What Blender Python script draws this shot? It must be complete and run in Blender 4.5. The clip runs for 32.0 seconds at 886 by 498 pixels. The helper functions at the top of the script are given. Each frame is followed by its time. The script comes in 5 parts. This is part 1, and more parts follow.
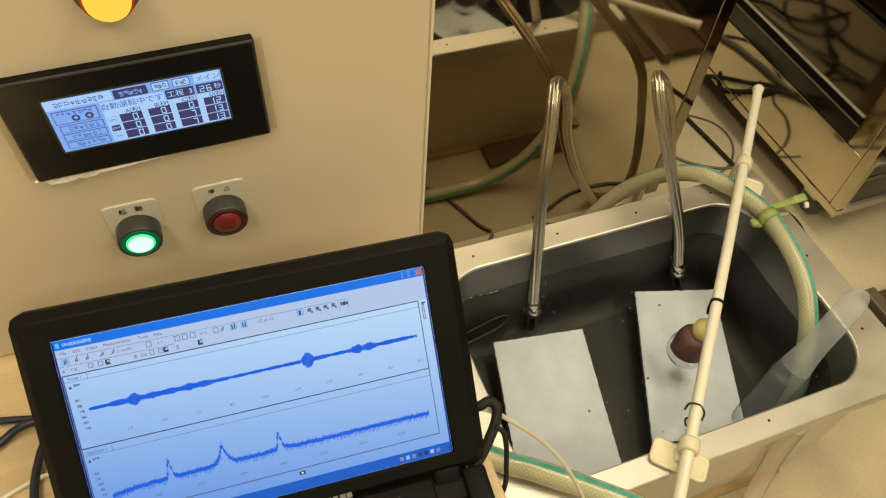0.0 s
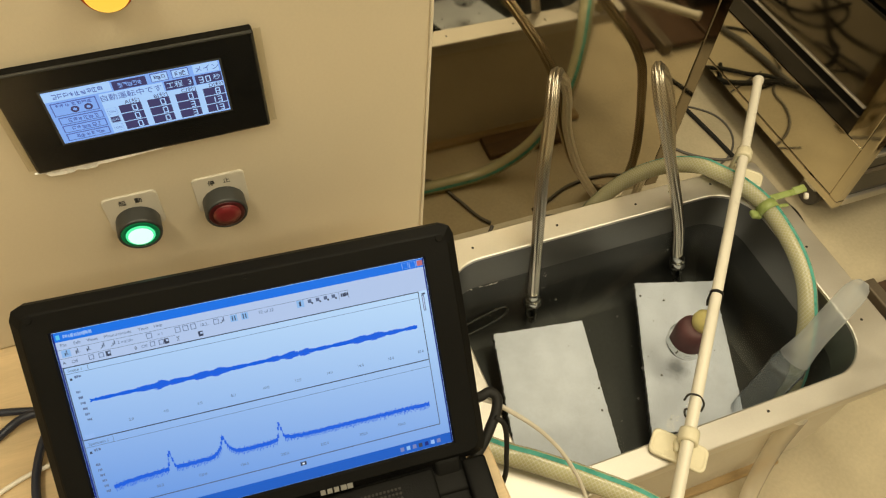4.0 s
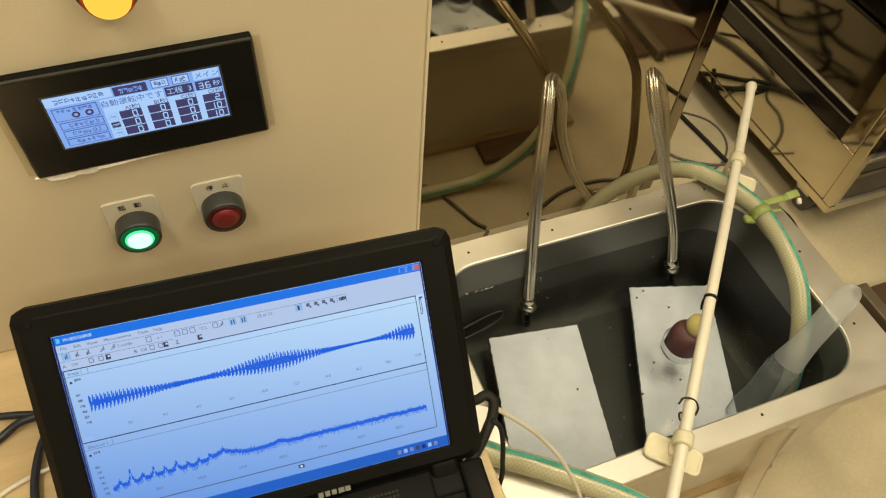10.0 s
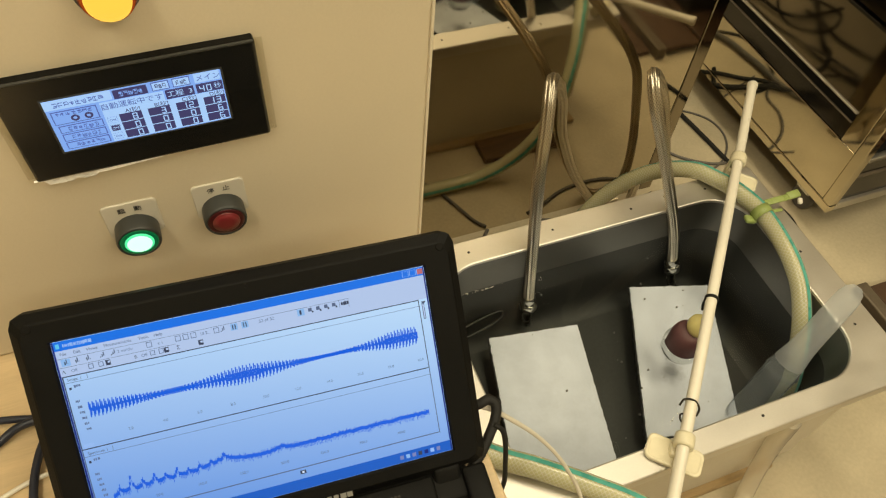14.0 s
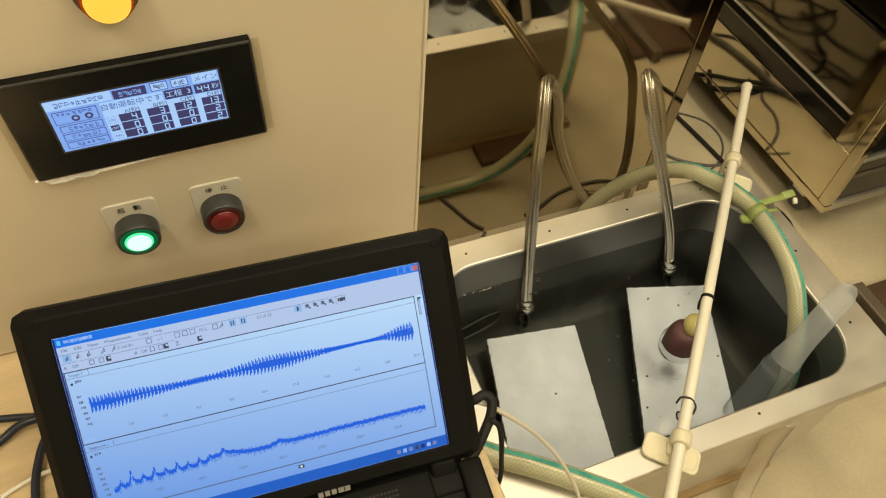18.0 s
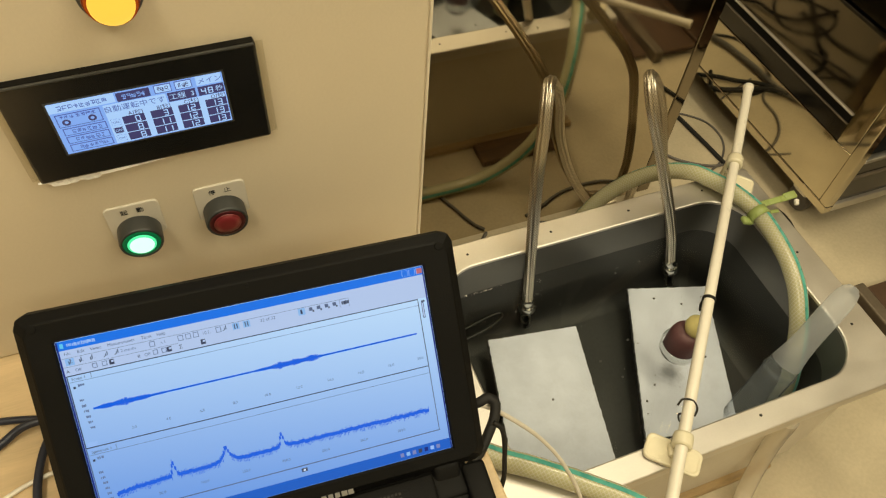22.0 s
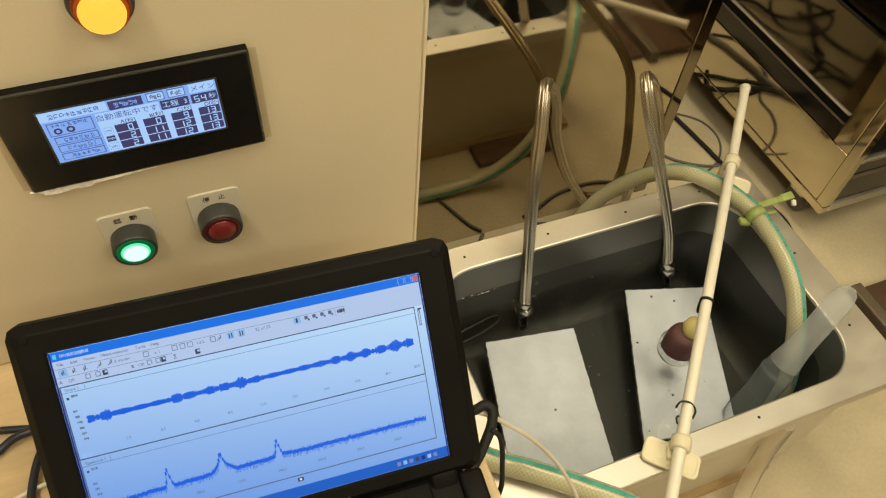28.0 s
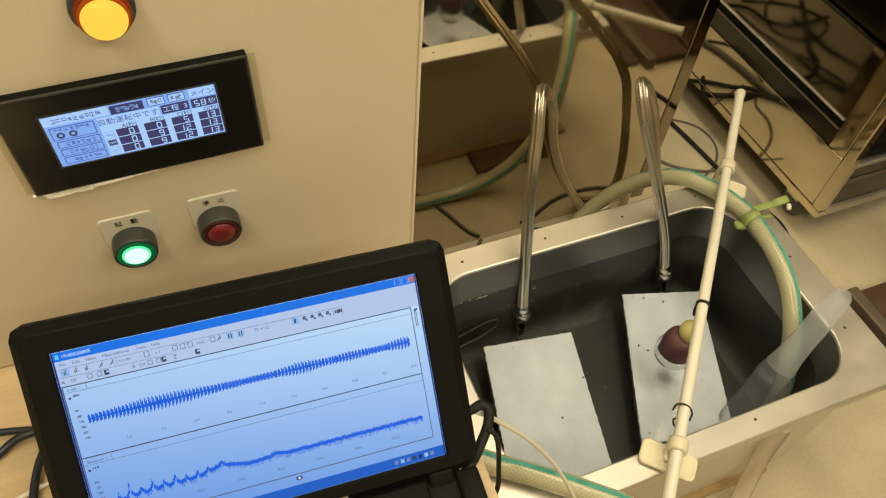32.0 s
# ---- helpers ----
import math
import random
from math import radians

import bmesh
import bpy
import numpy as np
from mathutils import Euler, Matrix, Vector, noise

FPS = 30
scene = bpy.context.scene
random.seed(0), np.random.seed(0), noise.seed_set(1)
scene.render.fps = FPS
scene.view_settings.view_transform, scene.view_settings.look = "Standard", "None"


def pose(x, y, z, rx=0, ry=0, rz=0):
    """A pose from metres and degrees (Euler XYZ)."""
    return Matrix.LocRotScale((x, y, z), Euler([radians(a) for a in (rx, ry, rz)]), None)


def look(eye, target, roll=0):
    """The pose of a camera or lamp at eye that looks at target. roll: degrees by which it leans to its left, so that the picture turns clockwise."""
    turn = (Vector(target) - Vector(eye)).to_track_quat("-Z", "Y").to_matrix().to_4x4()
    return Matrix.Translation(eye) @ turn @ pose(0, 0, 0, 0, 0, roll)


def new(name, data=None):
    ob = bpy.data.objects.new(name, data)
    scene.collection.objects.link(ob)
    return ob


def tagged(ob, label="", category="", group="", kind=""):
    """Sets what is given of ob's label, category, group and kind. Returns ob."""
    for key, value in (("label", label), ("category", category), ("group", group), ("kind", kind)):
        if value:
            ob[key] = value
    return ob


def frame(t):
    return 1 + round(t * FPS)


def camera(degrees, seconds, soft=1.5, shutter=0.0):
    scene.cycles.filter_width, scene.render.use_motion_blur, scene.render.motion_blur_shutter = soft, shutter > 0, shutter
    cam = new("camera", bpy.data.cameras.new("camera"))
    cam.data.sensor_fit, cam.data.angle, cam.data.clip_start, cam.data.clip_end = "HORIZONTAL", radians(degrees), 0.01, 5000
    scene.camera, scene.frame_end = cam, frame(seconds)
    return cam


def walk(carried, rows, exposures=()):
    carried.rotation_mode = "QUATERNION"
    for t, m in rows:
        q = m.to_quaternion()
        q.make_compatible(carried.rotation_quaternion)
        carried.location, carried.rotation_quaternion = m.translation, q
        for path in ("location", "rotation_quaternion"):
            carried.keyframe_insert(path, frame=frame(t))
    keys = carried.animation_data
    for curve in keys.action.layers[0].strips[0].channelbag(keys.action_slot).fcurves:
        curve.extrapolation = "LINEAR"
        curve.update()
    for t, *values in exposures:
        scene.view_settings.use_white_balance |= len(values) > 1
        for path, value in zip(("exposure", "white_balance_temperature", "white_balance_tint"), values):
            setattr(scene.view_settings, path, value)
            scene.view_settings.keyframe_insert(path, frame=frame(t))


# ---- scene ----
cam = camera(61.920, 32.0, soft=1.2)
PATH = [
    (0, (-0.1362, -0.3400, 1.0796), (0.0669, 0.1045, 0.4463), 5.24),
    (0.5, (-0.1354, -0.3401, 1.0795), (0.0662, 0.1034, 0.4450), 5.07),
    (1, (-0.1357, -0.3408, 1.0790), (0.0643, 0.1002, 0.4421), 5.03),
    (1.5, (-0.1353, -0.3432, 1.0795), (0.0648, 0.0966, 0.4418), 4.97),
    (2, (-0.1359, -0.3428, 1.0790), (0.0662, 0.0966, 0.4418), 5.26),
    (2.5, (-0.1362, -0.3418, 1.0790), (0.0662, 0.0974, 0.4416), 5.27),
    (3, (-0.1360, -0.3417, 1.0783), (0.0660, 0.0971, 0.4406), 5.28),
    (3.5, (-0.1363, -0.3405, 1.0786), (0.0650, 0.0974, 0.4401), 5.22),
    (5.5, (-0.1378, -0.3413, 1.0801), (0.0652, 0.0982, 0.4432), 5.40),
    (6, (-0.1381, -0.3424, 1.0801), (0.0647, 0.0963, 0.4426), 5.34),
    (6.5, (-0.1379, -0.3430, 1.0810), (0.0651, 0.0958, 0.4436), 5.33),
    (7, (-0.1383, -0.3428, 1.0806), (0.0663, 0.0971, 0.4445), 5.48),
    (7.5, (-0.1382, -0.3421, 1.0810), (0.0666, 0.0978, 0.4450), 5.55),
    (8, (-0.1384, -0.3418, 1.0813), (0.0669, 0.0980, 0.4453), 5.54),
    (8.5, (-0.1381, -0.3424, 1.0814), (0.0672, 0.0976, 0.4456), 5.52),
    (9, (-0.1393, -0.3425, 1.0818), (0.0662, 0.0979, 0.4463), 5.60),
    (9.5, (-0.1391, -0.3431, 1.0821), (0.0680, 0.0972, 0.4471), 5.70),
    (10, (-0.1391, -0.3429, 1.0826), (0.0688, 0.0973, 0.4478), 5.71),
    (10.5, (-0.1384, -0.3445, 1.0836), (0.0694, 0.0975, 0.4499), 5.51),
    (11, (-0.1392, -0.3451, 1.0829), (0.0693, 0.0965, 0.4493), 5.71),
    (11.5, (-0.1394, -0.3451, 1.0828), (0.0690, 0.0960, 0.4488), 5.67),
    (12, (-0.1400, -0.3440, 1.0827), (0.0693, 0.0974, 0.4492), 5.78),
    (12.5, (-0.1400, -0.3421, 1.0826), (0.0696, 0.0981, 0.4483), 5.88),
    (13, (-0.1393, -0.3399, 1.0823), (0.0695, 0.0991, 0.4469), 5.88),
    (13.5, (-0.1393, -0.3370, 1.0814), (0.0699, 0.1010, 0.4454), 5.93),
    (14, (-0.1400, -0.3361, 1.0819), (0.0693, 0.1004, 0.4450), 6.04),
    (14.5, (-0.1398, -0.3369, 1.0822), (0.0698, 0.0997, 0.4454), 6.01),
    (16.5, (-0.1399, -0.3385, 1.0827), (0.0707, 0.0975, 0.4459), 5.94),
    (17, (-0.1398, -0.3405, 1.0835), (0.0713, 0.0970, 0.4479), 5.87),
    (17.5, (-0.1405, -0.3440, 1.0842), (0.0703, 0.0968, 0.4508), 5.67),
    (18, (-0.1404, -0.3451, 1.0846), (0.0706, 0.0957, 0.4512), 5.64),
    (18.5, (-0.1409, -0.3458, 1.0846), (0.0708, 0.0956, 0.4519), 5.62),
    (19, (-0.1417, -0.3467, 1.0844), (0.0696, 0.0947, 0.4516), 5.73),
    (19.5, (-0.1422, -0.3471, 1.0853), (0.0699, 0.0942, 0.4526), 5.81),
    (20, (-0.1419, -0.3462, 1.0853), (0.0702, 0.0957, 0.4530), 5.75),
    (20.5, (-0.1415, -0.3437, 1.0852), (0.0708, 0.0973, 0.4524), 5.75),
    (21, (-0.1412, -0.3420, 1.0849), (0.0712, 0.0988, 0.4519), 5.79),
    (21.5, (-0.1413, -0.3408, 1.0843), (0.0706, 0.0987, 0.4503), 5.81),
    (22, (-0.1422, -0.3414, 1.0847), (0.0694, 0.0983, 0.4507), 5.84),
    (22.5, (-0.1409, -0.3420, 1.0852), (0.0706, 0.0986, 0.4519), 5.66),
    (23, (-0.1414, -0.3398, 1.0850), (0.0721, 0.0998, 0.4517), 6.02),
    (23.5, (-0.1416, -0.3379, 1.0843), (0.0727, 0.1017, 0.4512), 6.01),
    (24, (-0.1410, -0.3358, 1.0843), (0.0730, 0.1024, 0.4501), 6.06),
    (24.5, (-0.1409, -0.3347, 1.0839), (0.0724, 0.1035, 0.4496), 6.03),
    (25, (-0.1410, -0.3369, 1.0850), (0.0723, 0.1017, 0.4508), 5.95),
    (25.5, (-0.1405, -0.3388, 1.0855), (0.0727, 0.1003, 0.4517), 5.92),
    (27.5, (-0.1398, -0.3370, 1.0844), (0.0733, 0.1013, 0.4500), 5.77),
    (28, (-0.1394, -0.3362, 1.0852), (0.0745, 0.1017, 0.4508), 5.85),
    (28.5, (-0.1391, -0.3359, 1.0861), (0.0746, 0.1032, 0.4524), 5.74),
    (29, (-0.1390, -0.3362, 1.0867), (0.0752, 0.1043, 0.4541), 5.62),
    (29.5, (-0.1399, -0.3375, 1.0867), (0.0747, 0.1038, 0.4549), 5.62),
    (30, (-0.1406, -0.3398, 1.0876), (0.0741, 0.1028, 0.4566), 5.66),
    (30.5, (-0.1405, -0.3412, 1.0880), (0.0750, 0.1023, 0.4580), 5.64),
    (31, (-0.1406, -0.3422, 1.0882), (0.0760, 0.1017, 0.4589), 5.67),
    (31.5, (-0.1401, -0.3431, 1.0886), (0.0765, 0.1014, 0.4597), 5.58),
    (32, (-0.1403, -0.3441, 1.0889), (0.0762, 0.0999, 0.4595), 5.59),
]
walk(cam, [(t, look(eye, target, roll)) for t, eye, target, roll in PATH], exposures=[(0, -0.08), (32, -0.08)])


# ---- light: a closed room with ceiling lamps and an added fill ----
world = bpy.data.worlds.new("world")
scene.world = world
world.use_nodes = True
world.node_tree.nodes["Background"].inputs[0].default_value = (1.0, 0.85, 0.62, 1)
world.node_tree.nodes["Background"].inputs[1].default_value = 0.05


def ceiling_lamp(x, y, sx, sy, watts):
    data = bpy.data.lights.new("fluorescent_and_fill", "AREA")
    data.shape, data.size, data.size_y, data.energy = "RECTANGLE", sx, sy, watts
    data.color = (1.0, 0.875, 0.59)
    ob = new("fluorescent_and_fill", data)
    ob.matrix_world = pose(x, y, 2.42)
    return ob


ceiling_lamp(-0.75, -0.75, 0.35, 1.3, 20)
ceiling_lamp(0.50, 0.05, 0.35, 1.3, 20)
ceiling_lamp(1.25, -0.90, 0.35, 1.3, 17)
ceiling_lamp(0.5, -1.7, 1.3, 0.35, 18)
# Fill added to lift the tank's back wall, clear of the water's reflection.
ceiling_lamp(-0.1, 2.05, 1.3, 0.35, 18)

# ---- materials ----


def nodes_of(name):
    m = bpy.data.materials.new(name)
    m.use_nodes = True
    n = m.node_tree.nodes
    return m, n, m.node_tree.links, n["Principled BSDF"]


def surface(name, color, rough=0.5, metal=0.0, vary=0.12, scale=18.0, bump=0.08, fine=220.0, stretch=(1, 1, 1), rough_vary=0.1, spec=0.5, coat=0.0):
    """A painted, plastic, wooden or metal surface with variation at two scales."""
    m, n, l, b = nodes_of(name)
    tc = n.new("ShaderNodeTexCoord")
    mp = n.new("ShaderNodeMapping")
    mp.inputs["Scale"].default_value = stretch
    l.new(tc.outputs["Object"], mp.inputs[0])
    big, small = n.new("ShaderNodeTexNoise"), n.new("ShaderNodeTexNoise")
    big.inputs["Scale"].default_value, big.inputs["Detail"].default_value = scale, 5
    small.inputs["Scale"].default_value, small.inputs["Detail"].default_value = fine, 3
    l.new(mp.outputs[0], big.inputs[0]), l.new(mp.outputs[0], small.inputs[0])
    mixf = n.new("ShaderNodeMath")
    mixf.operation = "MULTIPLY_ADD"
    mixf.inputs[1].default_value = 0.35
    l.new(small.outputs[0], mixf.inputs[0]), l.new(big.outputs[0], mixf.inputs[2])
    ramp = n.new("ShaderNodeMapRange")
    ramp.inputs[1].default_value, ramp.inputs[2].default_value = 0.4, 0.95
    ramp.inputs[3].default_value, ramp.inputs[4].default_value = 1 - vary, 1 + vary
    l.new(mixf.outputs[0], ramp.inputs[0])
    mul = n.new("ShaderNodeVectorMath")
    mul.operation = "SCALE"
    mul.inputs[0].default_value = color[:3]
    l.new(ramp.outputs[0], mul.inputs["Scale"])
    l.new(mul.outputs[0], b.inputs["Base Color"])
    rr = n.new("ShaderNodeMapRange")
    rr.inputs[1].default_value, rr.inputs[2].default_value = 0.3, 0.7
    rr.inputs[3].default_value, rr.inputs[4].default_value = max(0.02, rough - rough_vary), min(1, rough + rough_vary)
    l.new(big.outputs[0], rr.inputs[0]), l.new(rr.outputs[0], b.inputs["Roughness"])
    b.inputs["Metallic"].default_value = metal
    b.inputs["Specular IOR Level"].default_value = spec
    b.inputs["Coat Weight"].default_value = coat
    if bump:
        bp = n.new("ShaderNodeBump")
        bp.inputs["Strength"].default_value, bp.inputs["Distance"].default_value = bump, 0.002
        l.new(small.outputs[0], bp.inputs["Height"]), l.new(bp.outputs[0], b.inputs["Normal"])
    return m


def glow(name, color, strength, base=(0.02, 0.02, 0.02), rough=0.3):
    m, n, l, b = nodes_of(name)
    b.inputs["Base Color"].default_value = (*base, 1)
    b.inputs["Roughness"].default_value = rough
    b.inputs["Specular IOR Level"].default_value = 0.15
    b.inputs["Emission Color"].default_value = (*color, 1)
    b.inputs["Emission Strength"].default_value = strength
    return m


def clear(name, tint, gloss_rough=0.05, ior=1.4, milk=0.0, milk_color=(0.8, 0.8, 0.75), bump=0.0, bump_scale=20.0):
    """Clear plastic or water: lets light straight through, with a gloss that follows the angle, and a share of milkiness."""
    m, n, l, b = nodes_of(name)
    out = n["Material Output"]
    tr, gl, mx = n.new("ShaderNodeBsdfTransparent"), n.new("ShaderNodeBsdfGlossy"), n.new("ShaderNodeMixShader")
    tr.inputs[0].default_value = (*tint, 1)
    gl.inputs["Roughness"].default_value = gloss_rough
    fr = n.new("ShaderNodeFresnel")
    fr.inputs[0].default_value = ior
    if bump:
        tc, no, bp = n.new("ShaderNodeTexCoord"), n.new("ShaderNodeTexNoise"), n.new("ShaderNodeBump")
        no.inputs["Scale"].default_value, no.inputs["Detail"].default_value = bump_scale, 2
        bp.inputs["Strength"].default_value, bp.inputs["Distance"].default_value = bump, 0.004
        l.new(tc.outputs["Object"], no.inputs[0]), l.new(no.outputs[0], bp.inputs["Height"])
        l.new(bp.outputs[0], fr.inputs["Normal"]), l.new(bp.outputs[0], gl.inputs["Normal"])
    body = tr
    if milk:
        tl_, ad = n.new("ShaderNodeBsdfTranslucent"), n.new("ShaderNodeMixShader")
        tl_.inputs[0].default_value = (*milk_color, 1)
    if milk:
        di, mm = n.new("ShaderNodeBsdfDiffuse"), n.new("ShaderNodeMixShader")
        di.inputs[0].default_value = (*milk_color, 1)
        mm.inputs[0].default_value = milk
        l.new(di.outputs[0], ad.inputs[1]), l.new(tl_.outputs[0], ad.inputs[2])
        l.new(tr.outputs[0], mm.inputs[1]), l.new(ad.outputs[0], mm.inputs[2])
        body = mm
    l.new(fr.outputs[0], mx.inputs[0]), l.new(body.outputs[0], mx.inputs[1]), l.new(gl.outputs[0], mx.inputs[2])
    l.new(mx.outputs[0], out.inputs["Surface"])
    return m


def braided_steel(name):
    m, n, l, b = nodes_of(name)
    uv = n.new("ShaderNodeUVMap")
    wv = []
    for sign in (1, -1):
        mp = n.new("ShaderNodeMapping")
        mp.inputs["Rotation"].default_value = (0, 0, radians(57 * sign))
        w = n.new("ShaderNodeTexWave")
        w.inputs["Scale"].default_value = 118
        l.new(uv.outputs[0], mp.inputs[0]), l.new(mp.outputs[0], w.inputs[0])
        wv.append(w)
    mx = n.new("ShaderNodeMath")
    mx.operation = "MAXIMUM"
    l.new(wv[0].outputs["Fac"], mx.inputs[0]), l.new(wv[1].outputs["Fac"], mx.inputs[1])
    ramp = n.new("ShaderNodeValToRGB")
    ramp.color_ramp.elements[0].color, ramp.color_ramp.elements[1].color = (0.30, 0.26, 0.20, 1), (0.70, 0.635, 0.52, 1)
    l.new(mx.outputs[0], ramp.inputs[0]), l.new(ramp.outputs[0], b.inputs["Base Color"])
    bp = n.new("ShaderNodeBump")
    bp.inputs["Strength"].default_value, bp.inputs["Distance"].default_value = 0.14, 0.0005
    l.new(mx.outputs[0], bp.inputs["Height"]), l.new(bp.outputs[0], b.inputs["Normal"])
    b.inputs["Metallic"].default_value, b.inputs["Roughness"].default_value = 1.0, 0.30
    return m


def reinforced_hose(name):
    """Soft yellowish clear hose with a woven thread inside."""
    m, n, l, b = nodes_of(name)
    uv = n.new("ShaderNodeUVMap")
    wv = []
    for sign in (1, -1):
        mp = n.new("ShaderNodeMapping")
        mp.inputs["Rotation"].default_value = (0, 0, radians(40 * sign))
        w = n.new("ShaderNodeTexWave")
        w.inputs["Scale"].default_value = 78
        l.new(uv.outputs[0], mp.inputs[0]), l.new(mp.outputs[0], w.inputs[0])
        wv.append(w)
    mx = n.new("ShaderNodeMath")
    mx.operation = "MAXIMUM"
    l.new(wv[0].outputs["Fac"], mx.inputs[0]), l.new(wv[1].outputs["Fac"], mx.inputs[1])
    ramp = n.new("ShaderNodeValToRGB")
    ramp.color_ramp.elements[0].position, ramp.color_ramp.elements[1].position = 0.80, 0.97
    ramp.color_ramp.elements[0].color, ramp.color_ramp.elements[1].color = (0.55, 0.535, 0.32, 1), (0.66, 0.64, 0.49, 1)
    l.new(mx.outputs[0], ramp.inputs[0]), l.new(ramp.outputs[0], b.inputs["Base Color"])
    b.inputs["Roughness"].default_value = 0.22
    b.inputs["Transmission Weight"].default_value = 0.25
    b.inputs["Subsurface Weight"].default_value = 0.15
    b.inputs["Subsurface Radius"].default_value = (0.01, 0.01, 0.006)
    return m


def brushed_mirror(name, color, rough, scratch):
    m, n, l, b = nodes_of(name)
    tc, mp = n.new("ShaderNodeTexCoord"), n.new("ShaderNodeMapping")
    mp.inputs["Scale"].default_value = scratch
    no, cl = n.new("ShaderNodeTexNoise"), n.new("ShaderNodeTexNoise")
    no.inputs["Scale"].default_value, no.inputs["Detail"].default_value = 60, 4
    cl.inputs["Scale"].default_value, cl.inputs["Detail"].default_value = 6, 4
    l.new(tc.outputs["Object"], mp.inputs[0]), l.new(mp.outputs[0], no.inputs[0]), l.new(tc.outputs["Object"], cl.inputs[0])
    rr = n.new("ShaderNodeMapRange")
    rr.inputs[1].default_value, rr.inputs[2].default_value = 0.35, 0.7
    rr.inputs[3].default_value, rr.inputs[4].default_value = rough * 0.5, rough * 1.6
    l.new(cl.outputs[0], rr.inputs[0]), l.new(rr.outputs[0], b.inputs["Roughness"])
    b.inputs["Base Color"].default_value = (*color, 1)
    b.inputs["Metallic"].default_value = 1
    bp = n.new("ShaderNodeBump")
    bp.inputs["Strength"].default_value, bp.inputs["Distance"].default_value = 0.015, 0.001
    l.new(no.outputs[0], bp.inputs["Height"]), l.new(bp.outputs[0], b.inputs["Normal"])
    return m


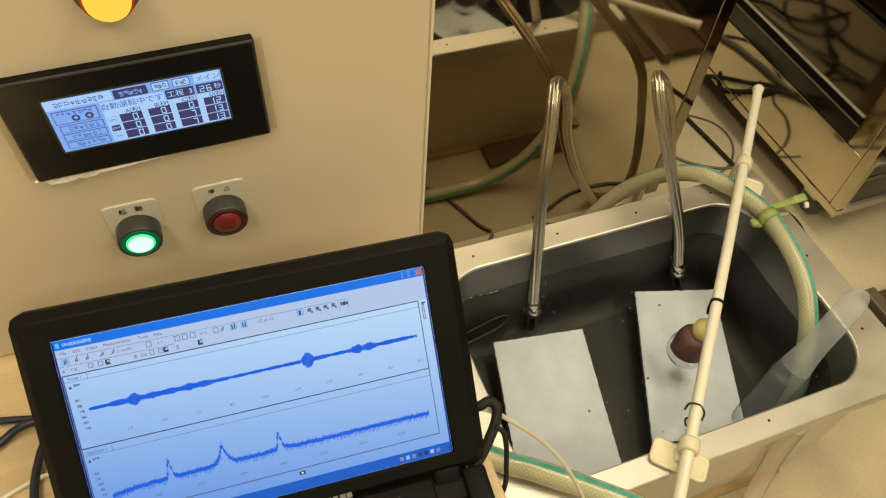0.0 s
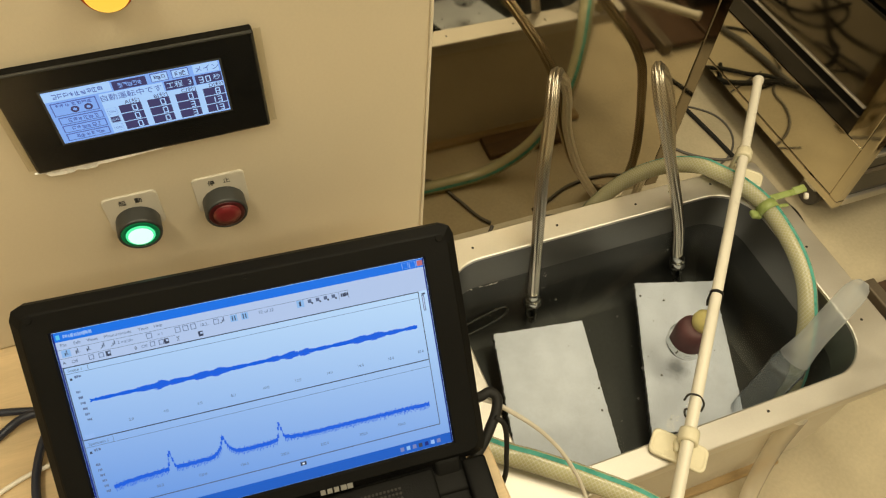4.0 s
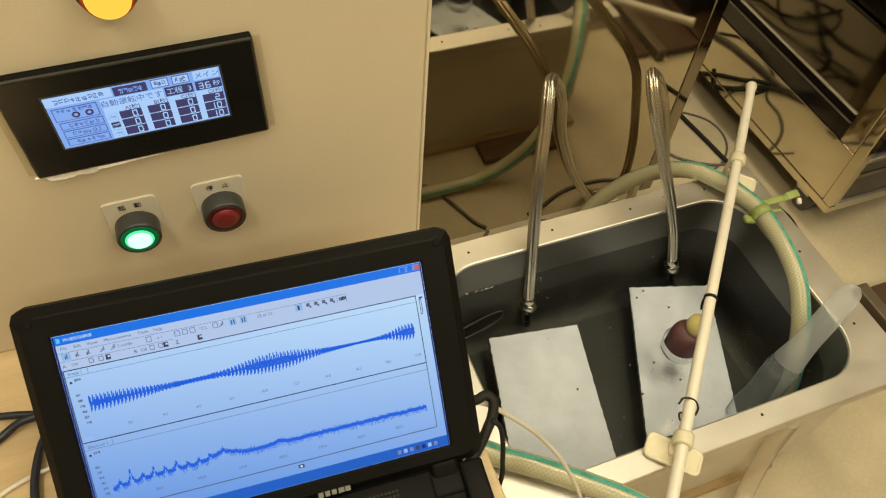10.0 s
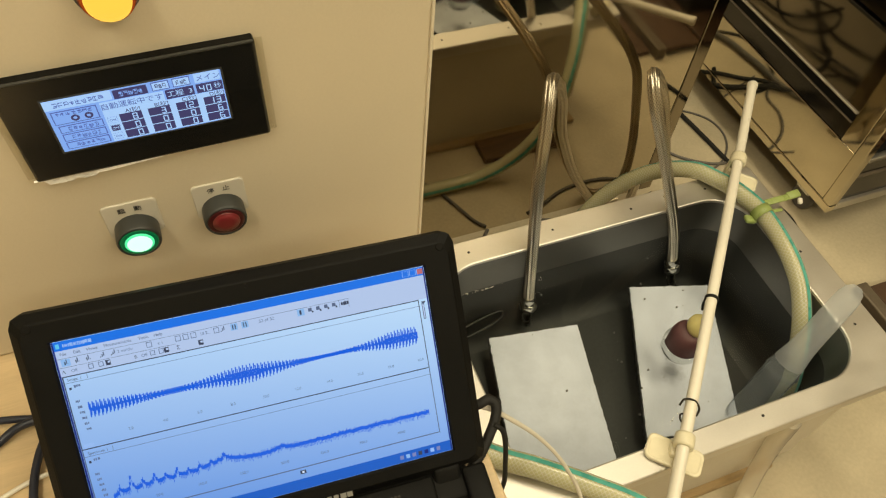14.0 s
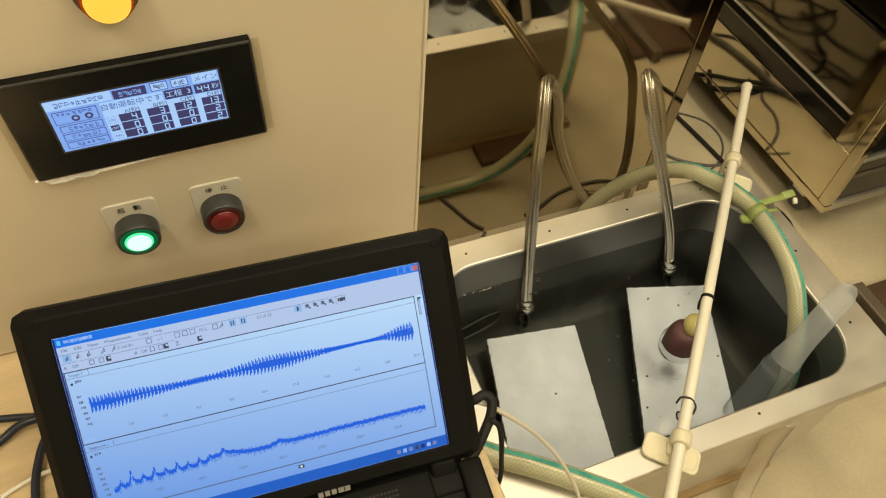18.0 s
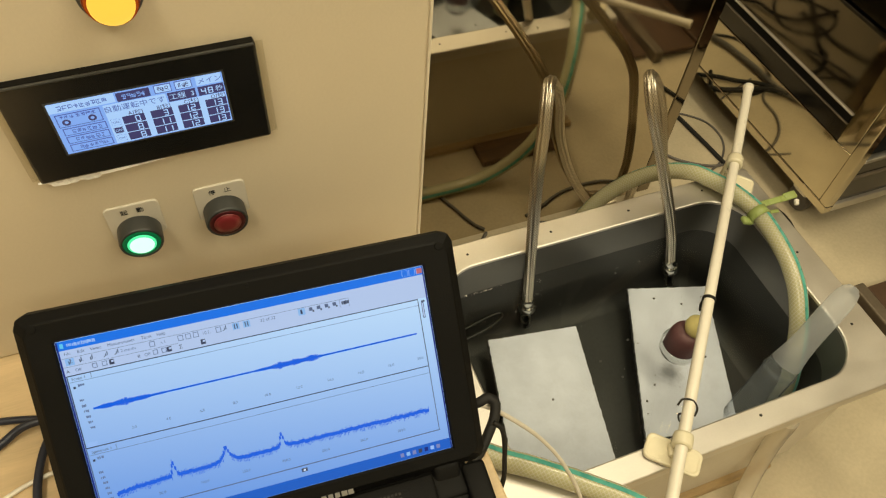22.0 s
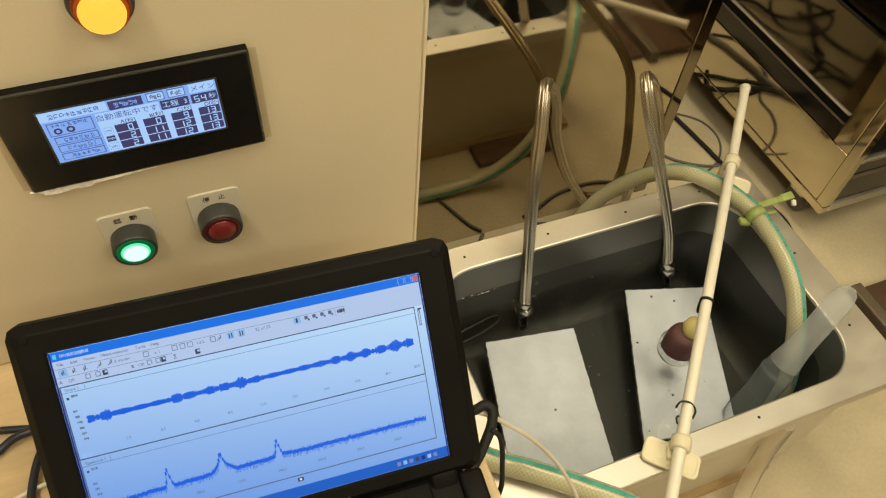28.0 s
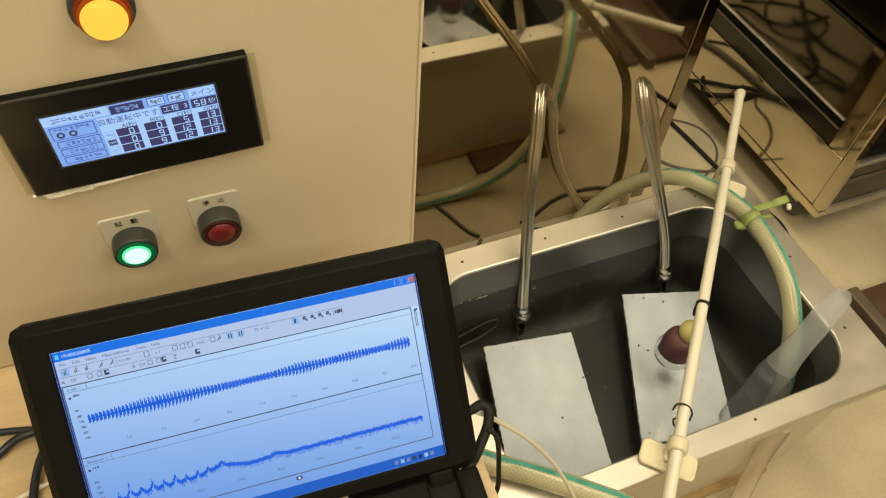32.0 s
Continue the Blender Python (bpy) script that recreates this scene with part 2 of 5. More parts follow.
M = dict(
    cream=surface("cream_paint", (0.66, 0.58, 0.44), 0.42, vary=0.05, scale=5, bump=0.05, fine=500),
    cream_side=surface("cream_paint_edge", (0.70, 0.63, 0.50), 0.4, vary=0.04, scale=6, bump=0.03),
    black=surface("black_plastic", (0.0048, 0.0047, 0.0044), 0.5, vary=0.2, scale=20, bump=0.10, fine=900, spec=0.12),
    black_gloss=surface("glossy_black_plastic", (0.011, 0.011, 0.0105), 0.17, vary=0.2, scale=8, bump=0.10, fine=26, rough_vary=0.08),
    grey_ring=surface("dark_grey_plastic", (0.036, 0.038, 0.037), 0.38, vary=0.1, scale=30, bump=0.05),
    white_plate=surface("off_white_plastic", (0.62, 0.58, 0.50), 0.35, vary=0.04, scale=30, bump=0.02),
    cream_plastic=surface("ivory_plastic", (0.74, 0.68, 0.50), 0.32, vary=0.06, scale=30, bump=0.03),
    rod=surface("ivory_rod_plastic", (0.78, 0.735, 0.63), 0.35, vary=0.06, scale=25, bump=0.03),
    wood=surface("pale_plywood", (0.62, 0.47, 0.28), 0.5, vary=0.16, scale=9, bump=0.1, fine=90, stretch=(1, 9, 9)),
    lath=surface("stained_wood", (0.36, 0.25, 0.12), 0.6, vary=0.3, scale=14, bump=0.2, fine=120, stretch=(1, 9, 9)),
    block=surface("dark_stained_wood", (0.13, 0.075, 0.035), 0.6, vary=0.35, scale=14, bump=0.2, fine=120, stretch=(1, 6, 6)),
    rust=surface("brown_weathered_wood", (0.075, 0.040, 0.020), 0.55, vary=0.35, scale=22, bump=0.2),
    angle=surface("weathered_steel_angle", (0.15, 0.12, 0.085), 0.5, metal=0.4, vary=0.25, scale=20, bump=0.15),
    rubber=surface("dark_block_steel", (0.018, 0.016, 0.014), 0.5, vary=0.25, scale=12, bump=0.1),
    floor=surface("sandy_floor", (0.50, 0.43, 0.30), 0.5, vary=0.20, scale=7, bump=0.12, fine=160, rough_vary=0.12),
    wall=surface("room_wall_paint", (0.62, 0.58, 0.5), 0.7, vary=0.05, scale=2, bump=0.05),
    rim=surface("satin_steel", (0.68, 0.65, 0.60), 0.46, metal=1.0, vary=0.06, scale=14, bump=0.03, fine=300, stretch=(1, 2, 1), rough_vary=0.05),
    # Shade inside the tank is put into these two steels, deepest under water.
    tank=surface("shaded_basin_steel", (0.080, 0.080, 0.075), 0.62, metal=0.9, vary=0.2, scale=7, bump=0.05, fine=250),
    tank_band=surface("dimmed_band_steel", (0.175, 0.172, 0.160), 0.46, metal=1.0, vary=0.08, scale=7, bump=0.04, fine=250),
    tank_out=surface("tank_outer_steel", (0.60, 0.55, 0.46), 0.5, metal=0.12, vary=0.1, scale=7, bump=0.05),
    # The mottling also carries the water's ripple shading, put into the colour.
    plate=surface("white_coated_plate", (0.79, 0.81, 0.91), 0.45, vary=0.10, scale=26, bump=0.03),
    plate_edge=surface("dark_plate_edge", (0.03, 0.03, 0.03), 0.5, vary=0.2),
    steel=surface("bright_steel", (0.62, 0.6, 0.55), 0.25, metal=1.0, vary=0.1, scale=60),
    cable=surface("black_cable", (0.014, 0.0135, 0.013), 0.6, vary=0.2, bump=0.05, spec=0.25),
    cable_grey=surface("grey_cable", (0.11, 0.10, 0.09), 0.5, vary=0.2, bump=0.05),
    cable_blue=surface("navy_cable", (0.012, 0.016, 0.035), 0.45, vary=0.2, bump=0.05),
    cable_white=surface("white_cable", (0.72, 0.68, 0.60), 0.4, vary=0.05, bump=0.02),
    green=surface("teal_stripe", (0.09, 0.37, 0.31), 0.3, vary=0.22, scale=60, bump=0.0),
    lime=surface("lime_plastic", (0.29, 0.36, 0.115), 0.3, vary=0.1, scale=60, bump=0.0),
    wine=surface("wine_rubber", (0.115, 0.05, 0.055), 0.5, vary=0.18, scale=40, bump=0.08),
    yellow=surface("yellow_knob", (0.70, 0.62, 0.26), 0.12, vary=0.1, scale=60, bump=0.0),
    wire=surface("dark_wire", (0.03, 0.028, 0.025), 0.4, metal=0.6, vary=0.2),
    hole=surface("dark_hole", (0.02, 0.018, 0.015), 0.8, vary=0.1),
    mark=surface("silver_print", (0.30, 0.30, 0.29), 0.4, metal=0.5, vary=0.05),
    ink=surface("black_ink", (0.02, 0.02, 0.02), 0.6, vary=0.1),
    red=surface("red_lens", (0.155, 0.012, 0.015), 0.38, vary=0.1, scale=60, bump=0.0),
    red_rim=surface("red_lens_rim", (0.06, 0.006, 0.008), 0.4, vary=0.1, scale=60, bump=0.0),
    red_mid=surface("red_lens_middle", (0.19, 0.018, 0.022), 0.45, vary=0.1, scale=60, bump=0.0),
    foil=surface("torn_silver_film", (0.82, 0.80, 0.76), 0.3, metal=0.15, vary=0.2, scale=60, bump=0.3),
    hose=reinforced_hose("reinforced_hose"),
    braid=braided_steel("braided_steel"),
    mirror=brushed_mirror("polished_steel", (0.54, 0.48, 0.37), 0.05, (1, 1, 0.1)),
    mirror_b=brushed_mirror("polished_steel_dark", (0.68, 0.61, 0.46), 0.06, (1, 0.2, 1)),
    # Polished steel darkened: the dimness of the upper cabinet side is in its colour.
    mirror_c=brushed_mirror("dimmed_polished_steel", (0.28, 0.24, 0.18), 0.075, (1, 0.2, 1)),
    mirror_d=brushed_mirror("dark_steel", (0.10, 0.095, 0.09), 0.12, (1, 0.2, 1)),
    water=clear("water", (0.86, 0.90, 0.90), 0.01, 1.33, bump=0.10, bump_scale=22),
    film=clear("clear_film", (0.93, 0.92, 0.88), 0.2, 1.12),
    tube=clear("frosted_plastic", (0.97, 0.985, 1.0), 0.3, 1.03, milk=0.31, milk_color=(0.90, 0.94, 1.0)),
    tube_low=clear("thin_frosted_plastic", (0.95, 0.97, 1.0), 0.2, 1.06, milk=0.12, milk_color=(0.85, 0.93, 1.0)),
    glass=clear("clear_glass", (0.93, 0.95, 0.95), 0.02, 1.5, milk=0.06),
    pvc=clear("clear_hose", (0.98, 0.96, 0.92), 0.12, 1.06, milk=0.40, milk_color=(0.97, 0.92, 0.82)),
    bubble=clear("air_bubble", (0.75, 0.77, 0.76), 0.02, 1.6),
)

# ---- mesh tools ----
WORLD = {}


def thing(name, label, category, at=(0, 0, 0), m=None, group="", kind=""):
    ob = new(name)
    ob.empty_display_size = 0.05
    mw = m if m is not None else Matrix.Translation(at)
    ob.matrix_world = mw
    WORLD[ob.name] = mw.copy()
    return tagged(ob, label, category, group, kind)


def part(name, bm, material, parent=None, label="", local=None):
    """One mesh object. The bmesh is in the world's space, or, with local, in the space of that matrix."""
    if local is not None:
        bm.transform(local)
    me = bpy.data.meshes.new(name)
    if parent is not None:
        bm.transform(WORLD[parent.name].inverted())
    bm.to_mesh(me)
    bm.free()
    me.materials.append(M[material] if isinstance(material, str) else material)
    ob = new(name, me)
    if parent is not None:
        ob.parent = parent
        WORLD[ob.name] = WORLD[parent.name].copy()
    else:
        WORLD[ob.name] = Matrix.Identity(4)
    if label:
        ob["label"] = label
    return ob


def box(x0, x1, y0, y1, z0, z1, bevel=0.0, seg=2, bm=None):
    bm = bm or bmesh.new()
    m = Matrix.LocRotScale(((x0 + x1) / 2, (y0 + y1) / 2, (z0 + z1) / 2), None, (abs(x1 - x0), abs(y1 - y0), abs(z1 - z0)))
    made = bmesh.ops.create_cube(bm, size=1, matrix=m)
    if bevel:
        edges = {e for v in made["verts"] for e in v.link_edges}
        bmesh.ops.bevel(bm, geom=list(edges), offset=bevel, segments=seg, profile=0.5, affect="EDGES")
    return bm


def smooth(bm):
    for f in bm.faces:
        f.smooth = True
    return bm


def lathe(profile, m, seg=32, bm=None, cap=True):
    """Turns (radius, height) points about the local z axis of m."""
    bm = bm or bmesh.new()
    rings = []
    for r, h in profile:
        rings.append([bm.verts.new(m @ Vector((r * math.cos(2 * math.pi * k / seg), r * math.sin(2 * math.pi * k / seg), h))) for k in range(seg)])
    for a, b in zip(rings, rings[1:]):
        for k in range(seg):
            f = bm.faces.new((a[k], a[(k + 1) % seg], b[(k + 1) % seg], b[k]))
            f.smooth = True
    if cap:
        for ring, flip in ((rings[0], True), (rings[-1], False)):
            lid_verts = [bm.verts.new(v.co) for v in ring]
            bm.faces.new(list(reversed(lid_verts)) if flip else lid_verts)
    return bm


def spline(points, per=10):
    p = [Vector(q) for q in points]
    p = [2 * p[0] - p[1], *p, 2 * p[-1] - p[-2]]
    out = []
    for i in range(1, len(p) - 2):
        for k in range(per):
            t = k / per
            a, b, c, d = p[i - 1], p[i], p[i + 1], p[i + 2]
            out.append(0.5 * ((2 * b) + (c - a) * t + (2 * a - 5 * b + 4 * c - d) * t * t + (3 * b - a - 3 * c + d) * t ** 3))
    out.append(p[-2])
    return out


def frames_along(line, up=Vector((0, 0, 1))):
    """A steady pair of cross axes at every point of a line."""
    out, side = [], None
    for i, q in enumerate(line):
        d = (line[min(i + 1, len(line) - 1)] - line[max(i - 1, 0)]).normalized()
        if side is None:
            side = d.cross(up)
            if side.length < 0.05:
                side = d.cross(Vector((0, 1, 0.3)))
        side = (side - d * side.dot(d)).normalized()
        out.append((q, side.copy(), d.cross(side).normalized()))
    return out


def sweep(points, radius, seg=14, per=10, a0=0.0, a1=360.0, bm=None, flutes=0, turn=0.0):
    """A hose along a smooth line; from a0 to a1 degrees round it, with a UV in metres along and round."""
    bm = bm or bmesh.new()
    uv = bm.loops.layers.uv.verify()
    fr = frames_along(spline(points, per))
    full = a1 - a0 >= 359.9
    n = seg if full else seg + 1
    rings, along, dist = [], [], 0.0
    for i, (q, s, t) in enumerate(fr):
        if i:
            dist += (q - fr[i - 1][0]).length
        along.append(dist)
        ring = []
        for k in range(n):
            a = radians(a0 + (a1 - a0) * k / seg)
            r = radius * (0.80 + 0.25 * abs(math.sin(flutes * a / 2 + turn * dist))) if flutes else radius
            ring.append(bm.verts.new(q + r * (s * math.cos(a) + t * math.sin(a))))
        rings.append(ring)
    for i in range(len(rings) - 1):
        for k in range(seg):
            k2 = (k + 1) % n
            f = bm.faces.new((rings[i][k], rings[i][k2], rings[i + 1][k2], rings[i + 1][k]))
            f.smooth = True
            c = 2 * math.pi * radius * (a1 - a0) / 360
            for lp, (a, b) in zip(f.loops, ((along[i], k), (along[i], k + 1), (along[i + 1], k + 1), (along[i + 1], k))):
                lp[uv].uv = (a, b / seg * c)
    if full:
        for ring, flip in ((rings[0], True), (rings[-1], False)):
            lid_verts = [bm.verts.new(v.co) for v in ring]
            bm.faces.new(list(reversed(lid_verts)) if flip else lid_verts)
    return bm


def text_mesh(body, size, m, depth=0.0001):
    cu = bpy.data.curves.new("letters", "FONT")
    cu.body, cu.size, cu.extrude, cu.align_x, cu.align_y = body, size, depth, "CENTER", "CENTER"
    ob = bpy.data.objects.new("letters", cu)
    scene.collection.objects.link(ob)
    bpy.context.view_layer.update()
    me = bpy.data.meshes.new_from_object(ob.evaluated_get(bpy.context.evaluated_depsgraph_get()))
    bm = bmesh.new()
    bm.from_mesh(me)
    bm.transform(m)
    bpy.data.objects.remove(ob)
    bpy.data.curves.remove(cu)
    bpy.data.meshes.remove(me)
    return bm


def ring_outline(x0, x1, y0, y1, r, seg=8):
    pts = []
    for cx, cy, a in ((x1 - r, y1 - r, 0), (x0 + r, y1 - r, 90), (x0 + r, y0 + r, 180), (x1 - r, y0 + r, 270)):
        for k in range(seg + 1):
            t = radians(a + 90 * k / seg)
            pts.append((cx + r * math.cos(t), cy + r * math.sin(t)))
    return pts


def loft(loops, bm=None, cap_first=False, cap_last=False, shade=True):
    bm = bm or bmesh.new()
    rings = [[bm.verts.new(p) for p in lp] for lp in loops]
    n = len(rings[0])
    for a, b in zip(rings, rings[1:]):
        for k in range(n):
            f = bm.faces.new((a[k], a[(k + 1) % n], b[(k + 1) % n], b[k]))
            f.smooth = shade
    if cap_first:
        bm.faces.new(list(reversed(rings[0])))
    if cap_last:
        bm.faces.new(rings[-1])
    return bm


# ---- the room ----
RX0, RX1, RY0, RY1, RH = -2.2, 3.2, -2.6, 2.8, 2.5
tagged(part("floor", box(RX0, RX1, RY0, RY1, -0.1, 0.0), "floor"), "sandy beige sealed concrete floor with small specks", "floor", kind="structure")
tagged(part("ceiling", box(RX0, RX1, RY0, RY1, RH, RH + 0.1), "wall"), "plain off-white ceiling of the room", "ceiling", kind="structure")
for nm, b in (("wall_north", (RX0, RX1, RY1, RY1 + 0.12, 0, RH)), ("wall_south", (RX0, RX1, RY0 - 0.12, RY0, 0, RH)), ("wall_east", (RX1, RX1 + 0.12, RY0, RY1, 0, RH)), ("wall_west", (RX0 - 0.12, RX0, RY0, RY1, 0, RH))):
    tagged(part(nm, box(*b), "wall"), "plain off-white painted room wall", "wall", kind="structure")

BOARD = 0.600   # top of the wooden board

# ---- control cabinet ----
cab = thing("control_cabinet", "cream painted steel control cabinet with lit buttons", "cabinet", (-0.25, 0.2, BOARD))
part("body", box(-0.62, 0.0, 0.002, 0.36, BOARD, 1.28, 0.0025, 2), "cream", cab)
part("edge_trim", box(-0.0011, 0.0009, 0.0012, 0.012, BOARD, 1.28, 0.0004, 1), "cream_side", cab, "pale bare edge of the cabinet door")

FACE = Matrix(((1, 0, 0, 0), (0, 0, -1, 0), (0, 1, 0, 0), (0, 0, 0, 1)))   # local x right, y up, z out of the panel


def face(x, z, y=0.0):
    return Matrix.Translation((x, y, z)) @ FACE


# signal lamp and push buttons
lamp = part("signal_lamp", lathe([(0.0152, 0.0), (0.0152, 0.005), (0.0145, 0.0065), (0.0128, 0.0070)], face(-0.1666, 0.8720, 0.002)), "grey_ring", cab, "dark bezel of the amber signal lamp")
# Bright middle and dim rim of the lit lens, stepped in three emission colours.
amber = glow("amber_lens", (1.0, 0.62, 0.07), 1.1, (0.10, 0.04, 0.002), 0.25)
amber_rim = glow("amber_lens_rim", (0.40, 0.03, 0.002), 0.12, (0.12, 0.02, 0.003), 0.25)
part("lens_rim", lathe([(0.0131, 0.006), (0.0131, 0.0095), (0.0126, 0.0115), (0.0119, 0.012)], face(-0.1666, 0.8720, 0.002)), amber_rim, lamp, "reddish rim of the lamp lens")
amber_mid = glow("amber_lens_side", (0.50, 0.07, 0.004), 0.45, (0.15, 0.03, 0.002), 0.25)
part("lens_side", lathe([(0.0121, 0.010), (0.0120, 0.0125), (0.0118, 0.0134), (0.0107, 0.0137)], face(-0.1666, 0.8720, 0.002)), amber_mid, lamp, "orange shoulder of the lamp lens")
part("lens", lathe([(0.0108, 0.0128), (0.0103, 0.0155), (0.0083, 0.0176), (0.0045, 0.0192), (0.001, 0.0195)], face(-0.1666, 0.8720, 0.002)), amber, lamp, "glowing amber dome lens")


def push_button(x, z, word, lens, lens_label, lit):
    lg = lambda g, h: [(a, b, h) for a, b in ring_outline(-0.0165 + g, 0.0165 - g, -0.0185 + g, 0.0125 - g, 0.0034, 5)]
    pl = part("legend_plate", loft([lg(0, 0), lg(0, 0.0008), lg(0.0006, 0.0014)], cap_first=True, cap_last=True), "white_plate", cab, "off-white legend plate above a button", local=face(x, z, 0.002))
    for k, ch in enumerate(word):
        part("letter", text_mesh(ch, 0.0047, face(x - 0.0048 + k * 0.0096, z + 0.0066, 0.0004)), "ink", pl)
    m = face(x, z - 0.0118, 0.0005)
    bt = part("push_button", lathe([(0.0136, 0.0), (0.0136, 0.0105), (0.0130, 0.0120), (0.0119, 0.0120), (0.0117, 0.0105)], m, 40), "grey_ring", cab, "dark grey push button ring")
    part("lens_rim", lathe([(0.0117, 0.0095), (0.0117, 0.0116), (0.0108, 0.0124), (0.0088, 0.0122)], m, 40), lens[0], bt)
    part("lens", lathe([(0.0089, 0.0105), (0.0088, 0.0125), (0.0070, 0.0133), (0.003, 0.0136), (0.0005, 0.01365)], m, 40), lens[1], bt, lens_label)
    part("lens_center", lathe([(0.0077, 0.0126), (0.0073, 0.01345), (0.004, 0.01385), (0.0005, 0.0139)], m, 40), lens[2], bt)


# Falloff of the green lamp's glow, painted as three rings of emission colour.
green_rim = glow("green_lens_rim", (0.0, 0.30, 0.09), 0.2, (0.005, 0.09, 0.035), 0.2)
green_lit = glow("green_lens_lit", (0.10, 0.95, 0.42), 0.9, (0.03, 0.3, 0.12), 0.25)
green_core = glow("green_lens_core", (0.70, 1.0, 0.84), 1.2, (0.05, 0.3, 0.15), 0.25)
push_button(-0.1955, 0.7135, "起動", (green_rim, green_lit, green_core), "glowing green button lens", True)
push_button(-0.1412, 0.7140, "停止", (M["red_rim"], M["red"], M["red_mid"]), "dark red unlit button lens", False)

# touch display, set in a little askew
hx0, hx1, hz0, hz1 = -0.2345, -0.1032, 0.7626, 0.8308
hmi = part("touch_display", box(hx0, hx1, -0.004, 0.004, hz0, hz1, 0.0015, 2), "black_gloss", cab, "glossy black touch display set in the door")
part("top_lip", box(hx0 + 0.001, hx1 - 0.001, -0.0047, -0.003, hz1 - 0.0008, hz1 + 0.0003, 0.0004, 2), "grey_ring", hmi)
part("top_edge", box(hx0 + 0.0008, hx1 - 0.0008, -0.0026, 0.0038, hz1 - 0.001, hz1 + 0.0002), "black", hmi, "matt dark upper edge of the display")
part("protective_film", box(hx0 - 0.004, hx1 + 0.0042, -0.0012, -0.0008, hz0 + 0.0012, hz1 - 0.001), "film", hmi, "clear protective film at the edge")
bmf = bmesh.new()
rnd = random.Random(5)
prev = None
for k in range(30):
    x = -0.236 + k * 0.0024
    d = rnd.uniform(0.0024, 0.0042) if 2 < k < 14 else 0.0004 + 0.0019 * (1 - abs(k - 16) / 14)
    cur = (bmf.verts.new((x, -0.0020, hz0 + 0.0004)), bmf.verts.new((x, -0.0030, hz0 - d)))
    if prev:
        bmf.faces.new((prev[0], cur[0], cur[1], prev[1]))
    prev = cur
ft = part("film_tear", bmf, "foil", hmi, "torn silvery strip of protective film")
so = ft.modifiers.new("thick", "SOLIDIFY")
so.thickness = 0.0004
# display image: local x right, y up, from the lower left corner of the lit area
SX0, SX1, SZ0, SZ1 = -0.2138, -0.1240, 0.7817, 0.8168
lcd_light = glow("display_light", (0.24, 0.46, 1.0), 0.86, (0.05, 0.06, 0.1), 0.25)
lcd_pale = glow("display_pale", (0.40, 0.64, 1.0), 0.96, (0.05, 0.06, 0.1), 0.25)
lcd_dark = glow("display_dark", (0.046, 0.042, 0.125), 1.0, (0.02, 0.02, 0.04), 0.25)
lcd_mid = glow("display_mid", (0.10, 0.16, 0.52), 0.8, (0.02, 0.02, 0.04), 0.25)
dsp = part("display", box(SX0, SX1, -0.0046, -0.0038, SZ0, SZ1), lcd_light, hmi, "lit pale blue monochrome display")
part("display_surround", box(SX0 - 0.0012, SX1 + 0.0012, -0.0043, -0.0036, SZ0 - 0.0014, SZ1 + 0.0010), "grey_ring", hmi)


def cell(s0, s1, r0, r1, mat, name="display_field", lift=0):
    w, h = SX1 - SX0, SZ1 - SZ0
    return part(name, box(SX0 + s0 * w, SX0 + s1 * w, -0.0048 - 0.0001 * lift, -0.0045, SZ1 - r1 * h, SZ1 - r0 * h), mat, dsp)


def word(txt, s, r, size, mat, lift=3):
    w, h = SX1 - SX0, SZ1 - SZ0
    return part("display_letters", text_mesh(txt, size, face(SX0 + s * w, SZ1 - r * h, -0.0048 - 0.0001 * lift), 0.00003), mat, dsp)


rnd = random.Random(11)


def scribble(s0, s1, r0, r1, mat, n):
    """Unreadable writing: each sign is a little cluster of strokes in one mesh."""
    w, h = SX1 - SX0, SZ1 - SZ0
    for k in range(n):
        a, b = SX0 + w * (s0 + (s1 - s0) * k / n), SX0 + w * (s0 + (s1 - s0) * (k + 0.84) / n)
        z1, z0 = SZ1 - h * r0, SZ1 - h * r1
        bm, th = bmesh.new(), 0.00030
        for q in sorted(rnd.sample((0.05, 0.35, 0.65, 0.95), rnd.choice((2, 3)))):
            zz = z0 + (z1 - z0) * q
            box(a + (b - a) * 0.3 * rnd.random(), b - (b - a) * 0.3 * rnd.random(), -0.00510, -0.0045, zz - th / 2, zz + th / 2, bm=bm)
        for q in rnd.sample((0.08, 0.5, 0.92), rnd.choice((1, 2))):
            xx = a + (b - a) * q
            box(xx - th / 2, xx + th / 2, -0.00512, -0.0045, z0 + (z1 - z0) * 0.3 * rnd.random(), z1 - (z1 - z0) * 0.2 * rnd.random(), bm=bm)
        part("display_writing", bm, mat, dsp)


cell(0.0, 0.37, 0.0, 0.17, lcd_pale), scribble(0.05, 0.33, 0.05, 0.13, lcd_mid, 9)
cell(0.38, 0.57, 0.02, 0.18, lcd_dark, lift=1), scribble(0.41, 0.55, 0.06, 0.14, lcd_light, 5)
for a in (0.595, 0.715):
    cell(a, a + 0.10, 0.01, 0.17, lcd_mid, lift=0), cell(a + 0.005, a + 0.095, 0.025, 0.155, lcd_pale, lift=1), scribble(a + 0.02, a + 0.085, 0.05, 0.13, lcd_dark, 3)
cell(0.84, 0.99, 0.0, 0.17, lcd_pale), word("メイン", 0.92, 0.09, 0.0044, lcd_mid)
cell(0.02, 0.27, 0.21, 0.46, lcd_mid, lift=0), cell(0.026, 0.264, 0.225, 0.445, lcd_light, lift=1), scribble(0.04, 0.25, 0.24, 0.29, lcd_mid, 7)
RINGS = []
